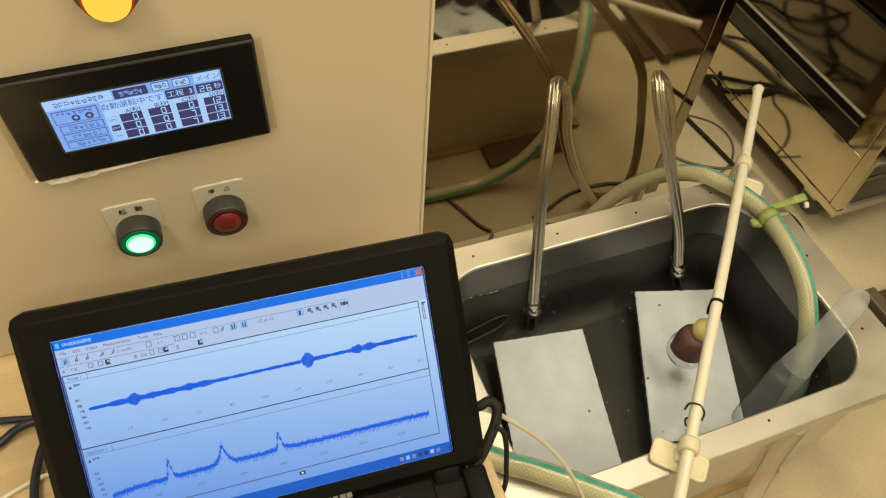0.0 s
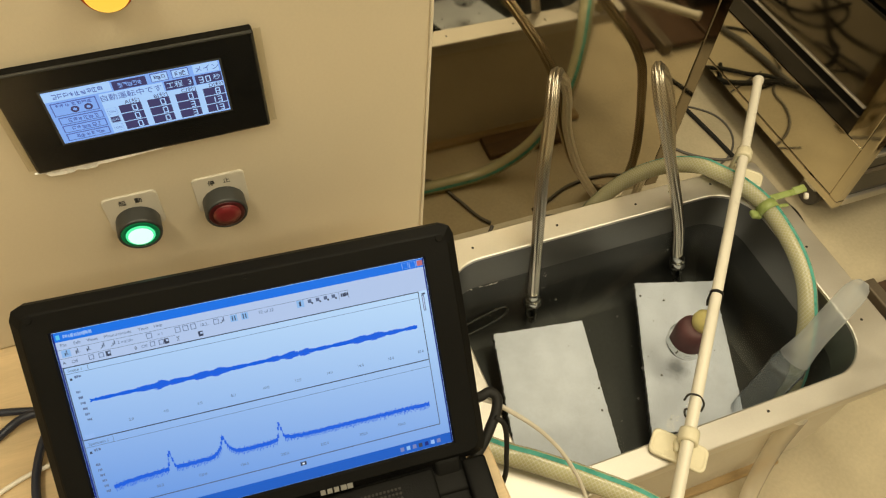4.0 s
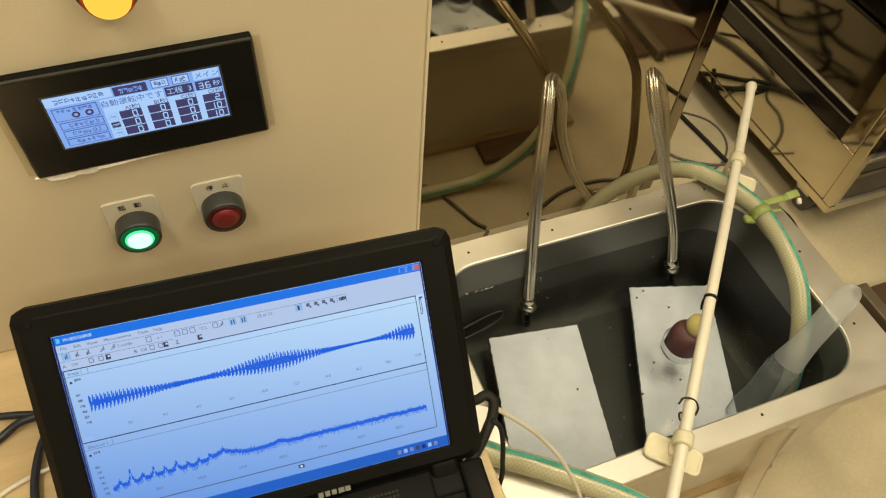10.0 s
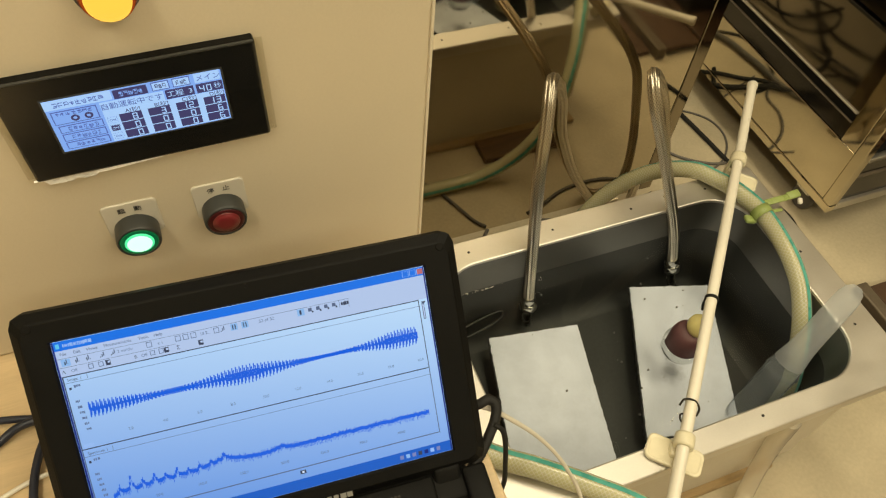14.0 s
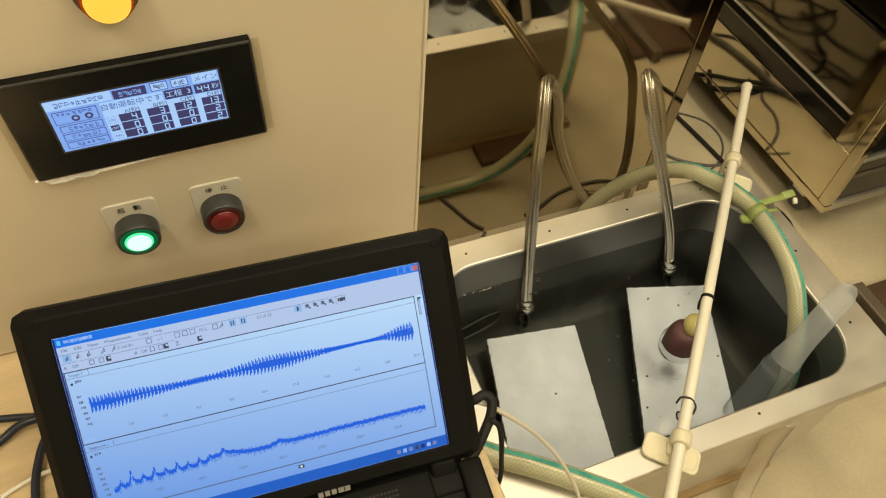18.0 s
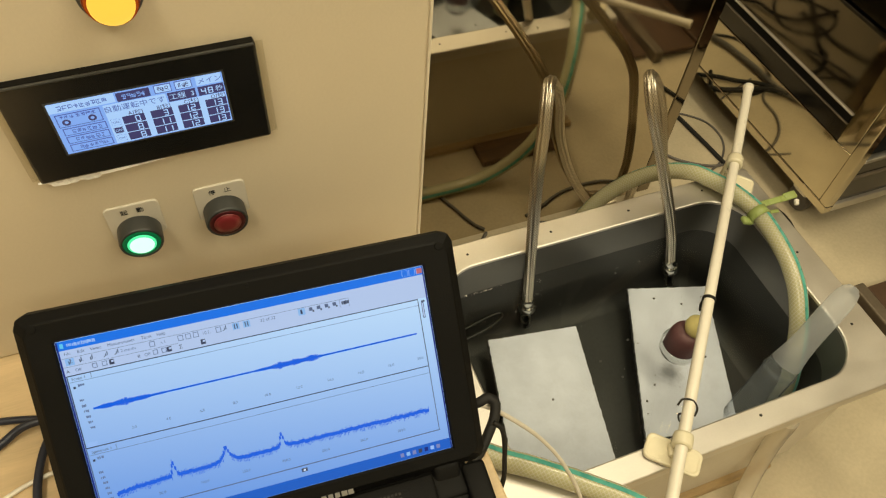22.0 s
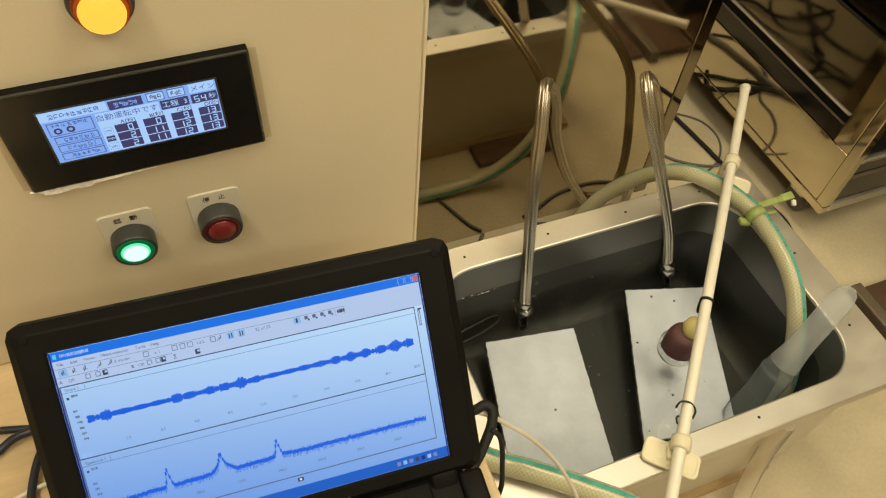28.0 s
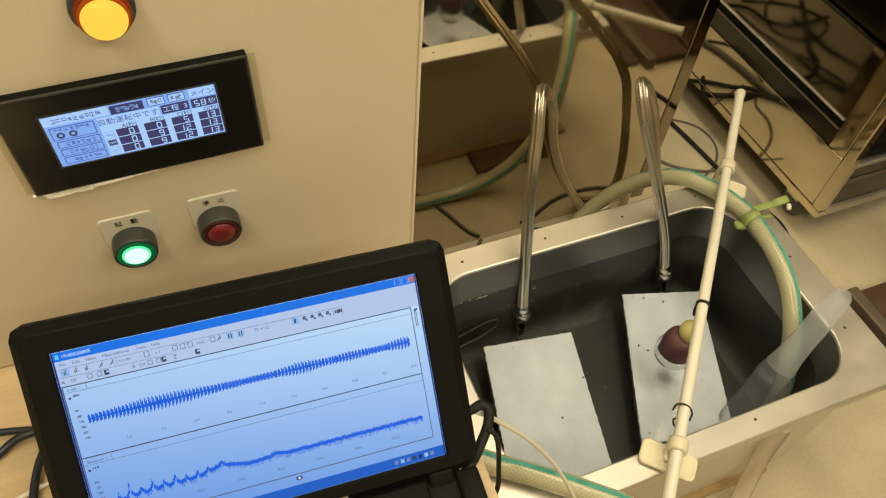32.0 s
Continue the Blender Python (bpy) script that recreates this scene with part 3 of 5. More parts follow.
for k in range(2):
    rg = part("display_icon", lathe([(0.0021, 0), (0.0021, 0.0002), (0.0010, 0.0002), (0.0010, 0)], face(0, 0, 0), 20, cap=False), lcd_dark, dsp)
    for v in rg.data.vertices:
        v.co += WORLD[cab.name].translation
    RINGS.append(rg)


def ring_at(a):
    return Matrix.Translation(Vector((SX0 + a * (SX1 - SX0), -0.0048, SZ1 - 0.37 * (SZ1 - SZ0))) - WORLD[cab.name].translation)


cell(0.29, 0.65, 0.20, 0.38, lcd_pale), word("自動運転中です", 0.465, 0.29, 0.0046, lcd_mid)
cell(0.66, 0.825, 0.20, 0.37, lcd_dark, lift=1), word("工程  3", 0.742, 0.285, 0.0044, lcd_pale)
cell(0.84, 0.995, 0.20, 0.37, lcd_dark, lift=1), word("秒", 0.965, 0.285, 0.0040, lcd_pale)
cell(0.29, 0.995, 0.385, 0.98, lcd_pale)

# every number is fourteen flat strokes; the idle ones lie on those that show
STROKES = ((0, 1, 0), (0.5, 0.5, 1), (0.5, -0.5, 1), (0, -1, 0), (-0.5, -0.5, 1), (-0.5, 0.5, 1), (0, 0, 0))
SHOWN = {" ": "", "0": "012345", "1": "12", "2": "01346", "3": "01236", "4": "1256", "5": "02356", "6": "023456", "7": "012", "8": "0123456", "9": "012356"}
DH, DW = 0.0036, 0.0021
dg = bpy.data.meshes.new("digit_stroke")
bm = box(-0.00105, 0.00105, -0.00028, 0.00028, -0.00001, 0.00001)
bm.to_mesh(dg)
bm.free()
dg.materials.append(lcd_pale)
DIGITS = []


def stroke_pose(s, r, p, k, turn=0.0, lift=0):
    w, h = SX1 - SX0, SZ1 - SZ0
    a, b, up = STROKES[k]
    at = face(SX0 + (s + 0.041 * p) * w + a * DW, SZ1 - r * h + b * DH / 2, -0.00512 - 0.000012 * lift)
    return WORLD[cab.name].inverted() @ at @ pose(0, 0, 0, 0, 0, 90 * up + turn)


def number(s, r, read):
    """A two-digit number at a place on the display; read(t) gives it at t seconds."""
    for p in (0, 1):
        for k in range(7):
            o = new("digit_stroke", dg)
            o.parent = dsp
            DIGITS.append((o, s, r, p, k, read))


def stroke_at(s, r, p, k, n):
    shown = "%2d" % n
    own = SHOWN[shown[p]]
    lift = k + 7 * p
    if str(k) in own:
        return stroke_pose(s, r, p, k, 0, lift)
    q, lit = (p, own) if own else (1, SHOWN[shown[1]])
    alike = [int(c) for c in lit if STROKES[int(c)][2] == STROKES[k][2]]
    if alike:
        return stroke_pose(s, r, q, alike[k % len(alike)], 0, lift)
    return stroke_pose(s, r, q, int(lit[0]), -2 if STROKES[int(lit[0])][2] else 2, lift)


def first_row(t):
    if t < 12:
        return 0, 0, 0, 12 - t
    if t < 22:
        return 22 - t, 3, 12, 13
    return (0, 25 - t, 12, 13) if t < 25 else (0, 0, 37 - t, 13)


def other_rows(t):
    if t < 7:
        return 0, 0, 7 - t, 13
    if t < 20:
        return 0, 0, 0, 20 - t
    return (30 - t, 11, 12, 13) if t < 30 else (0, 41 - t, 12, 13)


number(0.872, 0.285, lambda t: 26 + t)
for k, a in enumerate((0.37, 0.535, 0.70, 0.865)):
    word("ABCD"[k] + "[\u79d2]", a + 0.085, 0.428, 0.0034, lcd_dark)
    for j in range(3):
        r0 = 0.475 + j * 0.168
        cell(a, a + 0.128, r0, r0 + 0.15, lcd_dark, "display_cell", 1)
        number(a + 0.046, r0 + 0.075, lambda t, k=k, j=j: (first_row(t) if j == 0 else other_rows(t))[k])
for j in range(3):
    r0 = 0.49 + j * 0.165
    cell(0.03, 0.275, r0, r0 + 0.14, lcd_mid), cell(0.036, 0.269, r0 + 0.014, r0 + 0.126, lcd_light, lift=1), scribble(0.08, 0.25, r0 + 0.035, r0 + 0.105, lcd_mid, 6)
    cell(0.30, 0.355, r0, r0 + 0.13, lcd_dark if j == 1 else lcd_mid), cell(0.304, 0.351, r0 + 0.012, r0 + 0.118, lcd_dark if j == 1 else lcd_pale, lift=1), word("OFF" if j == 1 else "ON", 0.328, r0 + 0.065, 0.0021, lcd_pale if j == 1 else lcd_mid)

HC = WORLD[cab.name].inverted() @ Vector(((hx0 + hx1) / 2, 0, (hz0 + hz1) / 2))
hmi.matrix_basis = Matrix.Translation(HC) @ pose(0, 0, 0, 0, -0.6) @ Matrix.Translation(-HC)

# ---- wooden board and its stand ----
brd = thing("wooden_board", "pale plywood board carrying the laptop and cabinet", "board", (-0.3, -0.2, BOARD))
part("board_top", box(-0.75, -0.014, -0.62, 0.40, BOARD - 0.018, BOARD, 0.0015, 1), "wood", brd)
for x in (-0.70, -0.20):
    for y in (-0.55, 0.30):
        part("leg", box(x - 0.03, x + 0.03, y - 0.03, y + 0.03, 0, BOARD - 0.018, 0.003, 1), "wood", brd)

# ---- laptop ----
LK = 0.93
LO, LU, LV = Vector((-0.2452, -0.0861, 0.7252)), Vector((0.99761, -0.06916, -0.00023)), Vector((-0.04717, -0.67793, -0.73361))
LU.normalize()
LV = (LV - LU * LV.dot(LU)).normalized()
LN = LU.cross(LV)
LID = Matrix((LU, -LV, -LN)).transposed().to_4x4()
LID.translation = LO
YAW = math.degrees(math.atan2(LU.y, LU.x))
hinge = LO + LU * (0.1125 * LK) + LV * (0.150 * LK)
lap = thing("laptop", "open black netbook laptop showing blue signal traces", "laptop", m=Matrix.Translation((hinge.x, hinge.y, BOARD)) @ pose(0, 0, 0, 0, 0, YAW))
u0, u1, v0, v1 = -0.0205 * LK, 0.2458 * LK, -0.1436 * LK, 0.0190 * LK
SW, SH = 0.2229 * LK, 0.1287 * LK


def rr(inset, w, inner=None):
    if inner is not None:
        return [(a, b, w) for a, b in ring_outline(0 - inner, SW + inner, -SH - inner, inner, 0.0006, 2)]
    return [(a, b, w) for a, b in ring_outline(u0 + inset, u1 - inset, v0 + inset, v1 - inset, 0.0070, 2)]


lid = part("lid", loft([rr(0.004, -0.0165), rr(0.0012, -0.0145), rr(0.0, -0.012), rr(0.0, -0.0050), rr(0.0046, -0.0007), rr(0.0058, 0.0), rr(0, -0.0004, 0.0012), rr(0, -0.0022, 0.0)], cap_first=True, shade=False), "black", lap, "matt black lid with a wide bezel", local=LID)
for uu in (u0 + 0.010, u1 - 0.010, (u0 + u1) / 2):
    rs = 0.0026 if abs(uu - (u0 + u1) / 2) > 0.01 else 0.0011
    part("rubber_stop", lathe([(rs, 0), (rs, 0.0005), (rs * 0.8, 0.0007)], LID @ Matrix.Translation((uu, v1 - 0.0075, -0.0002)), 16), "black", lid)
for k, w in enumerate((0.0030, 0.0030, 0.0030, 0.0036, 0.0034)):
    part("maker_mark", box(0.1215 + k * 0.0041, 0.1215 + k * 0.0041 + w, -SH - 0.0116, -SH - 0.0084, -0.0004, 0.0003), "mark", lid, local=LID)
# hinges and base
for a, b in ((-0.0015, 0.0160), (0.1930, 0.2105)):
    part("hinge", smooth(box(a, b, v0 - 0.0165, v0 + 0.004, -0.0135, -0.0012, 0.003, 3)), "black", lap, local=LID)
BASE = WORLD[lap.name]
bx0, bx1 = u0 - 0.1125 * LK + 0.001, u1 - 0.1125 * LK - 0.001
part("base", box(bx0, bx1, -0.175, -0.0045, 0.0015, 0.0195, 0.004, 3), "black", lap, "matt black laptop base", local=BASE)
for a, b in ((bx0 + 0.001, bx0 + 0.0165), (bx0 + 0.0360, bx1 - 0.0355), (bx1 - 0.0165, bx1 - 0.001)):
    part("hinge_cover", smooth(box(a, b, -0.026, 0.0065, 0.002, 0.0255, 0.0024, 3)), "black", lap, local=BASE)
part("hinge_bar", smooth(box(bx0 + 0.012, bx1 - 0.012, -0.012, 0.0135, 0.002, 0.0215, 0.004, 3)), "black", lap, local=BASE)
for r in range(4):
    for c in range(11):
        part("speaker_hole", lathe([(0.0009, 0), (0.0009, 0.0004)], BASE @ Matrix.Translation((bx1 - 0.083 + c * 0.0024, -0.0105 + r * 0.0030, 0.0253)), 8), "hole", lap)
part("keyboard", box(bx0 + 0.008, bx1 - 0.008, -0.115, -0.026, 0.0193, 0.0203, 0.0003, 1), "black_gloss", lap, local=BASE)
for r in range(5):
    for c in range(15):
        w = (bx1 - bx0 - 0.022) / 15
        part("key", box(bx0 + 0.011 + c * w, bx0 + 0.011 + (c + 1) * w - 0.0016, -0.113 + r * 0.0172, -0.113 + r * 0.0172 + 0.0152, 0.0202, 0.0222, 0.0006, 1), "black", lap, local=BASE)
for x in (bx0 + 0.02, bx1 - 0.02):
    for y in (-0.165, -0.015):
        part("foot", lathe([(0.005, 0), (0.005, 0.002)], BASE @ Matrix.Translation((x, y, 0)), 12), "black", lap)

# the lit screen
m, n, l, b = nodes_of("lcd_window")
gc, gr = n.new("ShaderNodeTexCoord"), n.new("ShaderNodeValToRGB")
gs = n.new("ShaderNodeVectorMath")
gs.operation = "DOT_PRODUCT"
# Viewing-angle falloff painted into the emission: deeper blue low left, paler high right.
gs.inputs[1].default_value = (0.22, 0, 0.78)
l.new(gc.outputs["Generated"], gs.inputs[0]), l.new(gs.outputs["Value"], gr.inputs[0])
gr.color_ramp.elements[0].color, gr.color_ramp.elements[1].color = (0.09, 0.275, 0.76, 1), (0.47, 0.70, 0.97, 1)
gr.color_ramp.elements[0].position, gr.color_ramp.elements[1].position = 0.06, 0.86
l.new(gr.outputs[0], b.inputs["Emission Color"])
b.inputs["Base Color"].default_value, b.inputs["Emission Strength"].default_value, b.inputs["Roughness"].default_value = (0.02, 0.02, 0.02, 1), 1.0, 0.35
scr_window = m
scr_title = glow("title_blue", (0.0, 0.175, 0.84), 0.95, (0.01, 0.01, 0.02))
scr_task = glow("taskbar_blue", (0.004, 0.13, 0.66), 0.85, (0.01, 0.01, 0.02))
scr_bar = glow("toolbar_grey", (0.46, 0.60, 0.88), 0.95, (0.02, 0.02, 0.02))
scr_line = glow("window_line", (0.035, 0.05, 0.10), 1.0, (0.01, 0.01, 0.01))
scr_soft = glow("window_soft_line", (0.09, 0.13, 0.24), 1.0, (0.01, 0.01, 0.01))
scr_faint = glow("window_faint_print", (0.12, 0.18, 0.34), 1.0, (0.01, 0.01, 0.01))
scr_trace = glow("trace_blue", (0.002, 0.112, 0.74), 1.0, (0.01, 0.01, 0.02))
scr_red = glow("close_red", (0.50, 0.14, 0.16), 1.0, (0.02, 0.01, 0.01))
scr_tray = glow("tray_rose", (0.20, 0.26, 0.56), 0.9, (0.02, 0.01, 0.01))
scr_edge = glow("screen_edge_blue", (0.0, 0.018, 0.20), 1.0, (0.01, 0.01, 0.02))
scr_caption = glow("caption_pale", (0.30, 0.50, 0.90), 1.0, (0.02, 0.02, 0.02))
scr_white = glow("caption_white", (0.75, 0.85, 1.0), 1.0, (0.02, 0.02, 0.02))
scr_tile = glow("tool_tile", (0.26, 0.50, 0.88), 0.95, (0.02, 0.02, 0.02))
scr_cyan = glow("icon_cyan", (0.10, 0.55, 0.85), 1.0, (0.02, 0.02, 0.02))

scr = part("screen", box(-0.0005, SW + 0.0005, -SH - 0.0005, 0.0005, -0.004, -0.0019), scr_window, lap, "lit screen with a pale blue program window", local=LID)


def ui(a0, a1, b0, b1, mat, lift=1, name="window_piece"):
    """A flat piece of the picture on the screen: across from the left and down from the top, in metres of the full-size panel."""
    return part(name, box(a0 * LK, a1 * LK, -b1 * LK, -b0 * LK, -0.0020, -0.0019 + 0.00006 * lift), mat, scr, local=LID)


rnd = random.Random(3)


def ui_text(txt, a, b, size, mat=scr_soft, lift=4):
    """Readable words, centred at a place on the screen."""
    return part("letters", text_mesh(txt, size * LK, LID @ Matrix.Translation((a * LK, -b * LK, -0.0019 + 0.00006 * lift)), 0.00003), mat, scr)


def ui_writing(a, b0, h, count, mat=scr_soft, w=0.0012, lift=3):
    for k in range(count):
        ui(a, a + w * (0.5 + 0.5 * rnd.random()), b0 + h * 0.15 * rnd.random(), b0 + h * (0.75 + 0.25 * rnd.random()), mat, lift, "writing")
        a += w


ui(0, 0.2229, 0, 0.0056, scr_title, 1, "title_bar")
ui(0.0020, 0.0040, 0.0014, 0.0042, scr_cyan, 2, "window_icon"), ui_writing(0.0058, 0.0017, 0.0024, 16, scr_caption, 0.0010)
for k, mt in enumerate((scr_title, scr_title, scr_red)):
    ui(0.2085 + k * 0.0048, 0.2126 + k * 0.0048, 0.0010, 0.0046, scr_caption, 2, "window_button"), ui(0.2088 + k * 0.0048, 0.2123 + k * 0.0048, 0.0011, 0.0045, mt, 3, "window_button")
# Viewing-angle fringe of the panel's sides, painted on as dark blue strips.
for a, b in ((0, 0.0010), (0.2220, 0.2229)):
    ui(a, b, 0, 0.1287, scr_edge, 6, "screen_edge")
ui(0, 0.2229, 0.0056, 0.0211, scr_bar, 1, "toolbar")
for txt, a in (("File", 0.0050), ("Edit", 0.0125), ("Views", 0.0208), ("Measurements", 0.0349), ("Tools", 0.0494), ("Help", 0.0578)):
    ui_text(txt, a, 0.0079, 0.0026, scr_soft)
ui(0.001, 0.172, 0.0104, 0.0106, scr_soft, 2, "toolbar_line"), ui(0.001, 0.066, 0.0158, 0.0160, scr_soft, 2, "toolbar_line")
ui(0.0028, 0.0078, 0.0109, 0.0152, scr_tile, 2, "tool_icon")
for a in (0.0045, 0.0105, 0.0165, 0.0240, 0.0300, 0.0930):
    for q in range(3):
        ui(a + 0.0009 * q, a + 0.0006 + 0.0009 * q, 0.0138 - 0.0013 * ((q + int(a * 1000)) % 3), 0.0144 - 0.0004 * q, scr_soft if q else scr_line, 3, "tool_icon")
for a in (0.0990, 0.1055):
    ui(a, a + 0.0042, 0.0110, 0.0152, scr_tile, 2, "tool_icon"), ui(a + 0.0010, a + 0.0016, 0.0116, 0.0146, scr_line, 3, "tool_icon"), ui(a + 0.0025, a + 0.0031, 0.0116, 0.0146, scr_line, 3, "tool_icon")
ui_text("2 ms/div", 0.0380, 0.0130, 0.0026, scr_faint), ui_text("x 1", 0.0580, 0.0131, 0.0026, scr_faint), ui_text("10.2...", 0.0839, 0.0131, 0.0026, scr_faint), ui_text("32 of 32", 0.1206, 0.0130, 0.0028, scr_faint)
for a in (0.0500, 0.0665, 0.0710, 0.0755, 0.0890):
    ui(a, a + 0.0032, 0.0112, 0.0146, scr_faint, 2, "tool_icon"), ui(a + 0.0004, a + 0.0028, 0.0116, 0.0142, scr_bar, 3, "tool_icon")
ui(0.1395, 0.1440, 0.0108, 0.0152, scr_tile, 2, "tool_icon"), ui(0.1410, 0.1422, 0.0116, 0.0144, scr_line, 3, "tool_icon")
for a in (0.1465, 0.1515, 0.1565, 0.1615):
    ui(a, a + 0.0022, 0.0114, 0.0136, scr_soft, 2, "tool_icon"), ui(a + 0.0020, a + 0.0030, 0.0134, 0.0146, scr_line, 2, "tool_icon")
ui(0.1660, 0.1662, 0.0108, 0.0155, scr_soft, 2, "toolbar_line"), ui_writing(0.1672, 0.0116, 0.0026, 4, scr_line)
ui(0.1718, 0.1720, 0.0104, 0.0158, scr_soft, 2, "toolbar_line")
for a in (0.0165, 0.0220, 0.0510, 0.0560):
    ui(a, a + 0.0028, 0.0167, 0.0197, scr_faint, 2, "tool_icon"), ui(a + 0.0004, a + 0.0024, 0.0171, 0.0193, scr_bar, 3, "tool_icon")
for a in (0.0260, 0.0590, 0.0790):
    ui(a, a + 0.0028, 0.0166, 0.0198, scr_line, 2, "tool_icon"), ui(a + 0.0012, a + 0.0026, 0.0172, 0.0184, scr_bar, 3, "tool_icon")
ui_text("A", 0.0030, 0.0186, 0.0028, scr_line), ui_text("Off", 0.0087, 0.0186, 0.0026, scr_faint), ui_text("B", 0.0428, 0.0186, 0.0028, scr_line), ui_text("Off", 0.0477, 0.0186, 0.0026, scr_faint), ui_text("\u03a3", 0.0672, 0.0184, 0.0034, scr_line)
# two plots
for top, bot, dark in ((0.0212, 0.0680, scr_line), (0.0682, 0.1142, scr_soft)):
    if top < 0.05:
        ui(0.0012, 0.2164, top, top + 0.0006, dark, 2, "plot_border")
    ui(0.0012, 0.2164, bot - 0.0006, bot, scr_line if top < 0.05 else scr_soft, 2, "plot_border")
    ui(0.0012, 0.0018, top, bot, dark, 2, "plot_border"), ui(0.2159, 0.2164, top, bot, dark, 2, "plot_border")
    ui_text("Scope 1" if top < 0.05 else "Spectrum 1", 0.0076 if top < 0.05 else 0.0098, top + 0.0025, 0.0025, scr_soft), ui(0.0145 if top < 0.05 else 0.0180, 0.0147 if top < 0.05 else 0.0182, top + 0.0006, top + 0.0040, scr_soft, 2, "plot_tab")
    ui(0.0018, 0.2159, top + 0.0042, top + 0.00445, scr_faint, 2, "plot_border")
    ui(0.0035, 0.0048, top + 0.0072, top + 0.0086, scr_line, 2, "axis_mark"), ui_writing(0.0062, top + 0.0060, 0.0018, 3, scr_faint)
    for k in range(6):
        ui_writing(0.0050 + 0.0004 * k, top + 0.0155 + 0.0036 * k, 0.0016, 3, scr_faint, 0.0009)
    for k in range(1, 11):
        if top < 0.05:
            ui_text("%.1f" % (2 * k), 0.0105 + 0.02009 * k, 0.0612, 0.0024, scr_faint)
        elif k < 8:
            ui_text("%.1f" % (50 * k), 0.0116 + 0.02557 * k, 0.1074, 0.0024, scr_faint)
ui(0.0030, 0.0085, 0.0645, 0.0668, scr_caption, 2, "axis_box")
ui_writing(0.2182, 0.0225, 0.0016, 2, scr_line), ui(0.2180, 0.2196, 0.0240, 0.0345, scr_soft, 2, "side_tab"), ui(0.2184, 0.2192, 0.0246, 0.0340, scr_bar, 3, "side_tab")
ui(0, 0.2229, 0.1215, 0.1287, scr_task, 1, "taskbar")
ui(0.1220, 0.1258, 0.1158, 0.1182, scr_line, 2, "status_icon"), ui(0.1232, 0.1246, 0.1164, 0.1176, scr_white, 3, "status_icon")
for k, mt in enumerate((scr_tray, scr_tile, scr_tray, scr_line, scr_edge, scr_caption, scr_tray)):
    ui(0.1870 + k * 0.0042, 0.1895 + k * 0.0042, 0.1238, 0.1266, mt, 2, "tray_icon")

# strokes of the two traces
WAVE_N, WAVE_L, WAVE_H, SPEC_N = 276, 0.0042 * LK, 0.0126 * LK, 440


def stroke_mesh(bm, name):
    me = bpy.data.meshes.new(name)
    bm.to_mesh(me)
    bm.free()
    me.materials.append(scr_trace)
    return me


wave_mesh = stroke_mesh(box(-WAVE_L / 2, WAVE_L / 2, -0.00032, 0.00032, -0.00004, 0.00004), "wave_stroke")
spec_mesh = stroke_mesh(box(-0.00047, 0.00047, -0.0011, 0.0011, -0.00004, 0.00004), "spectrum_stroke")
hair_mesh = stroke_mesh(box(-0.00017, 0.00017, -0.0019, 0.0019, -0.00004, 0.00004), "spectrum_hair")
LID_IN_LAP = WORLD[lap.name].inverted() @ LID
WAVES, SPECS = [], []
for k in range(WAVE_N * 3):
    o = new("wave_stroke", wave_mesh)
    o.parent = scr
    WAVES.append(o)
for k in range(SPEC_N):
    o = new("spectrum_hair" if k % 2 else "spectrum_stroke", hair_mesh if k % 2 else spec_mesh)
    o.parent = scr
    SPECS.append(o)

# ---- water tank ----
RIM, WATER = 0.274, 0.213
tank = thing("water_tank", "stainless steel water tank with a wide flat rim", "tank", (0.355, 0.03, 0))
TX0, TX1, TY0, TY1 = 0.048, 0.637, -0.158, 0.222
IX0, IX1, IY0, IY1, IR = 0.098, 0.583, -0.126, 0.181, 0.062


def tl(inset, z, r=0.006):
    return [(a, b, z) for a, b in ring_outline(TX0 + inset, TX1 - inset, TY0 + inset, TY1 - inset, r, 10)]


def il(grow, z, r=IR):
    return [(a, b, z) for a, b in ring_outline(IX0 - grow, IX1 + grow, IY0 - grow, IY1 + grow, r + grow, 10)]


part("rim", loft([tl(0.003, RIM - 0.024), tl(0.0, RIM - 0.022), tl(0.0, RIM - 0.003), tl(0.0008, RIM - 0.0008), tl(0.002, RIM), il(0.0022, RIM), il(0.0006, RIM - 0.0008), il(0.0, RIM - 0.0045)], shade=False), "rim", tank, "satin steel rim with small screw holes")
# Wall split at the waterline; the lower part is painted darker for underwater dimness.
part("wall_band", loft([il(0.0, RIM - 0.0045), il(-0.003, 0.24), il(-0.0048, WATER)]), "tank_band", tank, "steel band above the waterline, dimmed in its colour")
part("basin", loft([il(-0.0048, WATER), il(-0.009, 0.105), il(-0.016, 0.085), il(-0.034, 0.078)], cap_last=True), "tank", tank, "dull steel basin below the waterline, shade put into its colour")
part("outer_wall", loft([[(a, b, zz) for a, b in ring_outline(IX0 - 0.012 - g, IX1 + 0.012 + g, IY0 - 0.012 - g, IY1 + 0.012 + g, 0.01, 10)] for g, zz in ((0.002, RIM - 0.004), (0.002, 0.066), (0, 0.064), (0, 0.012))], shade=False), "tank_out", tank, "dull steel outer wall")
part("base_lath", box(IX0 - 0.02, IX1 - 0.035, IY0 - 0.024, IY0 - 0.004, 0, 0.012, 0.002, 1), "lath", tank, "stained wooden lath under the tank")
part("base_block", box(0.372, 0.560, 0.212, 0.268, 0, 0.016, 0.002, 1), "block", tank, "stained wooden block beside the tank foot")
part("base_lath", box(IX0 - 0.02, IX1 + 0.02, IY1 + 0.004, IY1 + 0.03, 0, 0.012, 0.002, 1), "lath", tank, "stained wooden lath under the tank")
